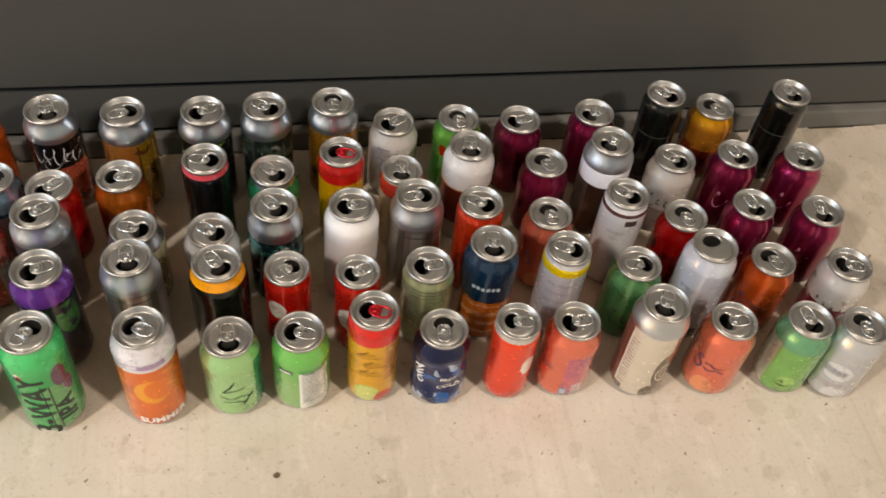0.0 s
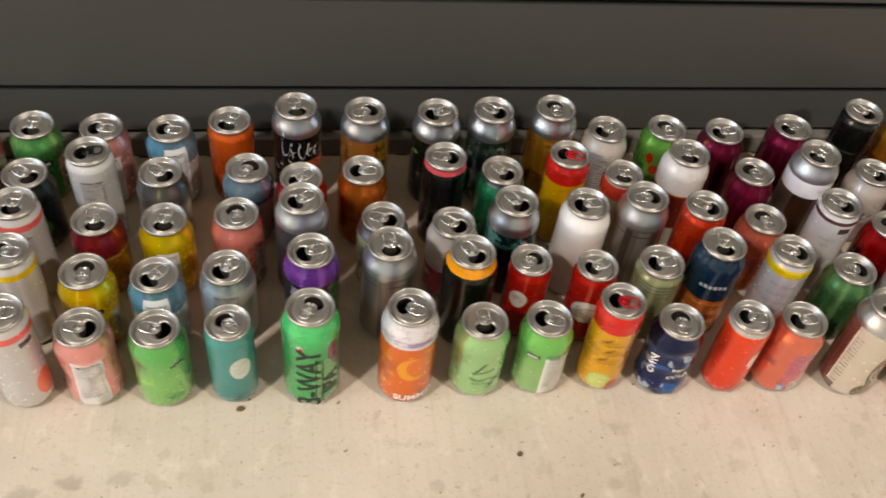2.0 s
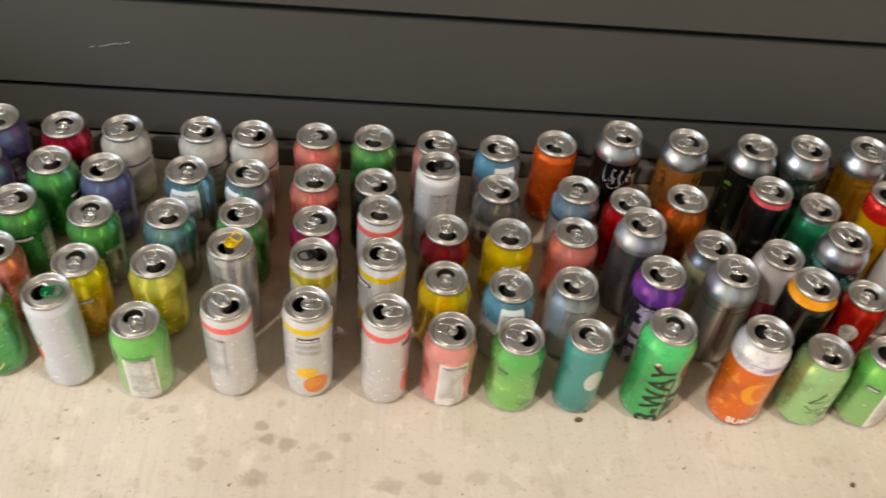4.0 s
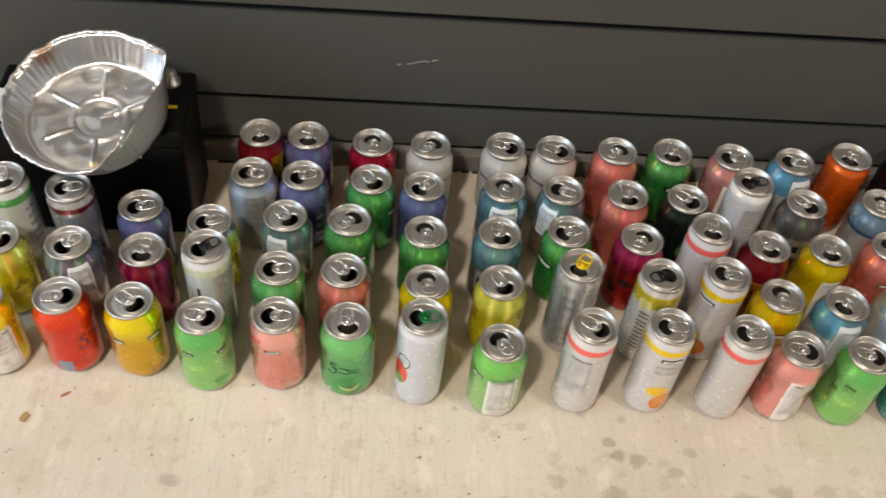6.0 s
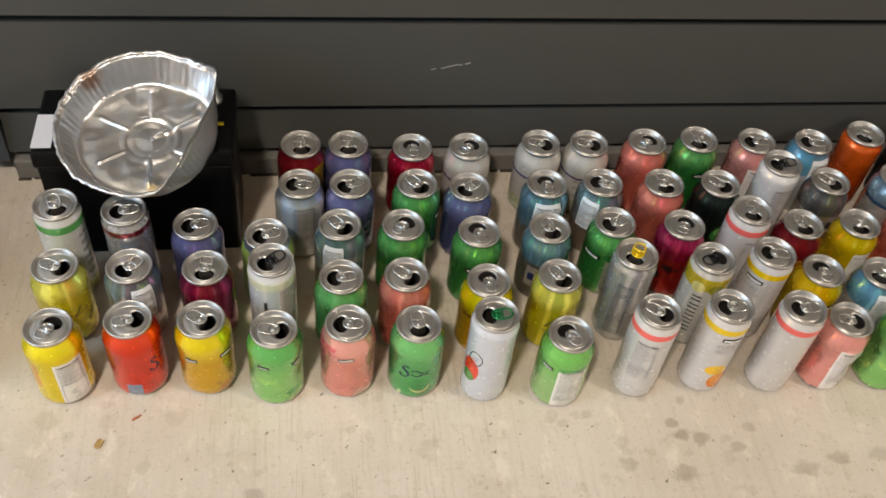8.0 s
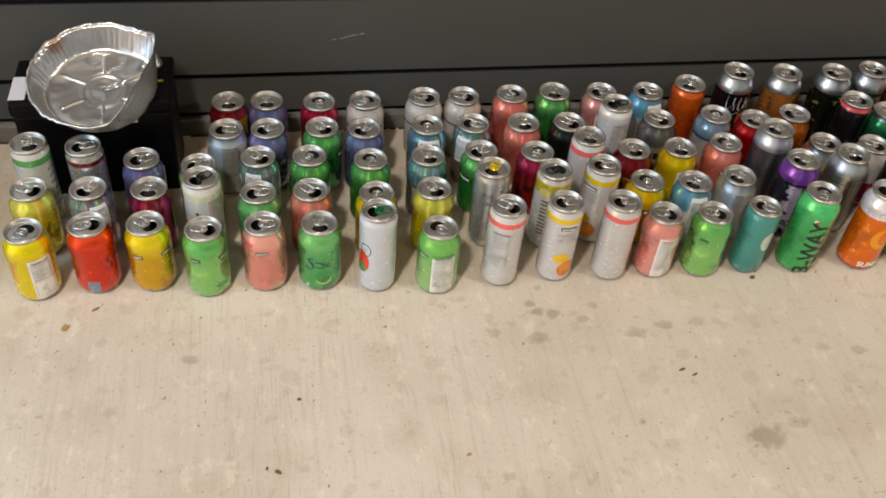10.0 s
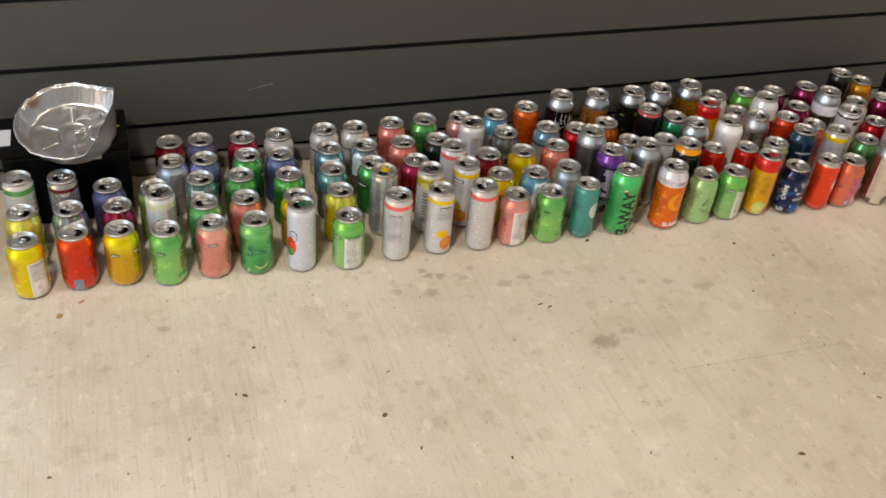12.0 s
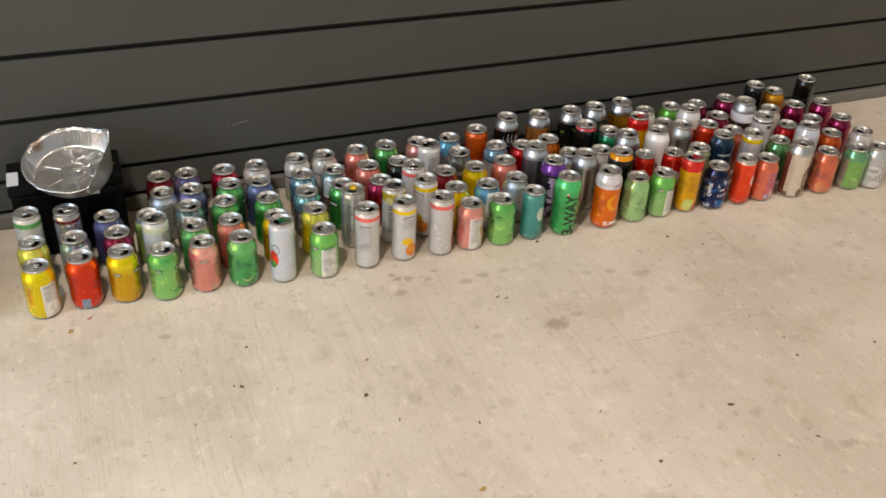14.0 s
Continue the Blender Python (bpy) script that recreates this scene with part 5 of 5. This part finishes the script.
def foil_pan():
    """A round foil pan, one side bent up; its dish and its rolled rim."""
    n = Nodes("crinkled_foil")
    vec, _ = n.object_xyz()
    crinkle = n.noise(vec, 26.0, 3.0, 0.5)
    fine = n.noise(vec, 130.0, 3.0, 0.6)
    n.bump(n.math("ADD", crinkle, n.math("MULTIPLY", fine, 0.16)), 0.40, 0.004)
    at = n.tree.nodes.new("ShaderNodeVectorMath")
    at.operation = "DISTANCE"
    n.put(at.inputs[0], vec)
    at.inputs[1].default_value = (-0.070, 0.072, 0.036)
    burnt = n.math("MULTIPLY", n.math("SUBTRACT", 1.0, n.ramp(n.math("ADD", at.outputs["Value"], n.math("MULTIPLY", crinkle, 0.02)), 0.015, 0.030)), 0.75)
    left = n.tree.nodes.new("ShaderNodeVectorMath")
    left.operation = "DISTANCE"
    n.put(left.inputs[0], vec)
    left.inputs[1].default_value = (0.006, -0.078, 0.006)
    crumbs = n.math("MULTIPLY", n.math("SUBTRACT", 1.0, n.ramp(n.math("ADD", left.outputs["Value"], n.math("MULTIPLY", n.noise(vec, 90.0, 3.0), 0.024)), 0.020, 0.026)), 0.8)
    foil = n.mix(crumbs, n.mix(burnt, n.mix(crinkle, rgb("#AEADAB"), rgb("#CFCFD1")), rgb("#8A5A30")), rgb("#BFA468"))
    mat = n.surface(foil, n.math("ADD", n.math("MULTIPLY", crinkle, 0.20), 0.22), n.math("SUBTRACT", 0.95, n.math("MULTIPLY", crumbs, 0.8)))

    def shape(a, r, z):
        if r < 0.080:
            ray = (a * 6 / (2 * math.pi)) % 1.0
            spoke = math.exp(-((ray - 0.5) * 2 * math.pi / 6 * r / 0.0019) ** 2)
            up = 0.0024 * math.exp(-((r - 0.031) / 0.0018) ** 2) + 0.0014 * math.exp(-((r - 0.023) / 0.0016) ** 2)
            if 0.033 < r < 0.068:
                up = max(up, 0.0026 * spoke)
            px, py = r * math.cos(a), r * math.sin(a)
            crease = 0.0045 * (0.5 - abs(noise.noise((px * 17 + 3, py * 17, 2.0)))) + 0.0030 * (0.5 - abs(noise.noise((px * 34, py * 34 + 6, 5.0))))
            return r, z + up + crease * min(1.0, (0.082 - r) / 0.01)
        flute = (0.0011 if r < 0.0995 else 0.0002) * (0.45 + noise.noise((math.cos(a) * 4, math.sin(a) * 4, 7.0))) * math.sin(a * 72 + 2 * noise.noise((math.cos(a) * 3, math.sin(a) * 3, 4.0))) * min(1.0, (r - 0.080) / 0.01)
        rough = 0.0017 * noise.noise((math.cos(a) * 14, math.sin(a) * 14, z * 60)) + 0.0011 * noise.noise((math.cos(a) * 45, math.sin(a) * 45, z * 120))
        ragged = 0.0022 * noise.noise((math.cos(a) * 5, math.sin(a) * 5, r * 30)) + rough * (1.0 if z > 0.030 else 0.35)
        return r + flute + ragged, z + (0.0030 * noise.noise((math.cos(a) * 4, math.sin(a) * 4, 9.0)) + 0.0014 * noise.noise((math.cos(a) * 26, math.sin(a) * 26, 1.0 + r * 120)) if z > 0.03 else 0.0)

    def bend(bm):
        c, s = math.cos(radians(-22)), math.sin(radians(-22))
        for v in bm.verts:
            d = v.co.x * c + v.co.y * s
            high = min(1.0, max(0.0, v.co.z) / 0.038)
            turn = math.degrees(math.atan2(v.co.y, v.co.x))
            v.co.z += high * (0.020 * math.exp(-((turn - 34) / 15) ** 2) + 0.004 * math.exp(-((turn + 84) / 16) ** 2))
            if d > 0.041:
                over = d - 0.041
                back = over - 0.019 * (1 - math.exp(-over / 0.019))
                back *= 0.35 + 0.65 * high
                v.co.x -= c * back
                v.co.y -= s * back
                v.co.z += back * 0.25 * high
            if v.co.y > 0.02:
                v.co.z += (v.co.y - 0.02) * 0.14
        return bm
    pan = tagged(new("foil_pan"), "bent round aluminium foil pan lying on the black battery", "pan")
    pan.matrix_world = pose(-1.576, -0.156, 0.2030, 14, 0, 0) @ Matrix.Diagonal((1.02, 0.95, 0.96, 1))
    dish = [(0.0005 + 0.079 * i / 25, 0.0) for i in range(26)]
    dish += [(0.083, 0.0015), (0.086, 0.005), (0.089, 0.011), (0.092, 0.018), (0.095, 0.025), (0.098, 0.032), (0.100, 0.037)]
    rim = [(0.1000, 0.0370), (0.1010, 0.0386), (0.1030, 0.0392), (0.1048, 0.0386), (0.1056, 0.0368), (0.1048, 0.0352), (0.1030, 0.0348), (0.1012, 0.0354), (0.1002, 0.0366)]
    for name, profile in (("dish", dish), ("rim", rim)):
        bm = bmesh.new()
        lathe(bm, profile, 256, shape)
        ob = smooth(part(name, bend(bm), mat, pan))
        if name == "dish":
            ob.modifiers.new("thickness", "SOLIDIFY").thickness = 0.0006


foil_pan()

# ---- sack at the corner ----
def sack_film():
    """Clear film over tan and brown chips."""
    n = Nodes("mottled_sack_film")
    vec, _ = n.object_xyz()
    chips, patch = n.noise(vec, 95.0, 4.0, 0.7), n.noise(vec, 22.0, 3.0)
    colour = n.mix(n.ramp(chips, 0.40, 0.60), rgb("#4E4030"), rgb("#A08A6A"))
    colour = n.mix(n.math("MULTIPLY", n.ramp(patch, 0.5, 0.7), 0.5), colour, rgb("#B9AA90"))
    n.bump(n.math("ADD", chips, patch), 0.6, 0.006)
    return n.surface(colour, n.math("ADD", n.math("MULTIPLY", chips, 0.3), 0.35))


bm = box(bmesh.new(), -0.21, 0.21, -0.16, 0.16, 0.0, 0.125, 0.02)
bmesh.ops.subdivide_edges(bm, edges=bm.edges, cuts=5, use_grid_fill=True)
for v in bm.verts:
    if v.co.z > 0.004:
        v.co += Vector((noise.noise(v.co * 14), noise.noise(v.co * 14 + Vector((5, 0, 0))), noise.noise(v.co * 14 + Vector((0, 7, 0))))) * 0.012
        v.co += Vector((noise.noise(v.co * 50), noise.noise(v.co * 50 + Vector((5, 0, 0))), noise.noise(v.co * 50 + Vector((0, 7, 0))))) * 0.004
sack = tagged(new("bark_sack"), "lumpy sack of brown and tan chips beside the corner board", "sack")
sack.matrix_world = pose(-2.045, -0.235, 0.0)
smooth(part("bag", bm, sack_film(), sack))
part("label", box(bmesh.new(), -0.13, 0.12, -0.10, 0.10, 0.132, 0.136, 0.001), M_LABEL, sack, "white printed label")


# ---- litter on the slab ----
M_LEAF, M_TAN = plain("dry_brown_leaf", "#67533B", 0.8, 0.0, 200.0, 0.5), plain("tan_leaf", "#A98A52", 0.8, 0.0, 200.0, 0.4)


def scrap(x, y, size, turn, material, label, slim=0.55):
    """A curled scrap of dry leaf."""
    bm = bmesh.new()
    n = 12
    ring = [(math.cos(2 * math.pi * i / n) * size * (0.8 + 0.35 * dice.random()), math.sin(2 * math.pi * i / n) * size * slim * (0.7 + 0.5 * dice.random())) for i in range(n)]
    low = [bm.verts.new((px, py, 0.0004 + 0.25 * abs(py))) for px, py in ring]
    top = [bm.verts.new((px * 0.9, py * 0.9, 0.0016 + 0.25 * abs(py))) for px, py in ring]
    bm.faces.new(top)
    bm.faces.new(low[::-1])
    for i in range(n):
        bm.faces.new((low[i], low[(i + 1) % n], top[(i + 1) % n], top[i]))
    ob = part("leaf_scrap", bm, material)
    ob.matrix_world = pose(x, y, 0, 0, 0, turn)
    return tagged(ob, label, "leaf", group="dry leaf scraps on the slab")


DRY = "small dry brown leaf scrap on the concrete"
scrap(-0.555, -0.447, 0.0062, 10, M_LEAF, DRY)
scrap(-0.228, -0.525, 0.0038, 40, M_LEAF, DRY, 0.8)
scrap(-1.640, -0.456, 0.0075, 60, M_TAN, "pale tan leaf scrap on the concrete", 0.7)
scrap(-1.342, -0.732, 0.0055, -30, M_LEAF, DRY)
scrap(-1.356, -0.725, 0.0030, 70, M_LEAF, DRY)
scrap(-1.118, -0.832, 0.0058, 35, M_LEAF, DRY, 0.7)
scrap(-0.440, -1.088, 0.0075, -20, M_LEAF, DRY, 0.4)
scrap(-0.211, -1.007, 0.0050, -50, M_LEAF, DRY, 0.3)
scrap(-0.277, -0.681, 0.0035, 0, M_LEAF, DRY)
scrap(-1.085, -0.733, 0.0040, 20, M_TAN, "pale tan leaf scrap on the concrete")
scrap(-0.739, -0.621, 0.0065, 15, M_LEAF, DRY, 0.25)
scrap(-0.936, -0.973, 0.0038, 80, M_LEAF, DRY)
scrap(-0.722, -0.632, 0.0060, 20, M_LEAF, DRY, 0.22)
scrap(-0.163, -0.582, 0.0034, 50, M_LEAF, DRY, 0.6)
scrap(-0.657, -1.173, 0.0038, 10, M_LEAF, DRY, 0.8)
scrap(-1.659, -0.834, 0.0036, 0, M_LEAF, DRY, 0.5)
scrap(-0.330, -1.217, 0.0050, -40, M_LEAF, DRY, 0.3)
scrap(-0.996, -1.126, 0.0070, 15, M_TAN, "pale tan leaf scrap on the concrete", 0.6)
scrap(-1.078, -0.916, 0.0045, 65, M_LEAF, DRY, 0.3)
scrap(-0.199, -0.947, 0.0036, 60, plain("red_brown_leaf", "#6E2A1E", 0.8), DRY, 0.4)
scrap(-0.016, -1.025, 0.0034, 20, M_LEAF, DRY, 0.6)
scrap(-1.600, -0.423, 0.0075, 35, plain("rust_leaf", "#A8603A", 0.8), "thin rust-coloured leaf scrap on the concrete", 0.22)
scrap(-1.308, -0.618, 0.0036, 10, M_LEAF, DRY, 0.7)
# pale scratch in the siding
bm = bmesh.new()
for x, long, z in ((-1.214, 0.007, 0.1890), (-1.200, 0.009, 0.1910), (-1.192, 0.012, 0.1933), (-1.184, 0.009, 0.1955), (-1.175, 0.005, 0.1961), (-1.167, 0.008, 0.1983)):
    old = set(bm.verts)
    box(bm, x, x + long, -0.0056, -0.0030, z, z + 0.0006)
    bmesh.ops.rotate(bm, verts=[v for v in bm.verts if v not in old], cent=(x, 0, z), matrix=Matrix.Rotation(radians(-16), 3, "Y"))
part("scratch", bm, plain("raw_scratch", "#7C7A76", 0.6), wall, "pale scuff on the siding")
# dark jagged joint between slab and foundation
bm = bmesh.new()
x = -1.80
while x < 1.6:
    long, wide = dice.uniform(0.006, 0.05), dice.uniform(0.0008, 0.0045)
    box(bm, x, x + long, -0.0145 - wide, -0.0135, -0.002, 0.0012)
    x += long + dice.choice((0.0, 0.0, 0.004, 0.03))
part("joint", bm, plain("dirty_joint", "#3A342C", 0.9, 0.0, 120.0, 0.4), wall, "dark ragged joint at the slab")
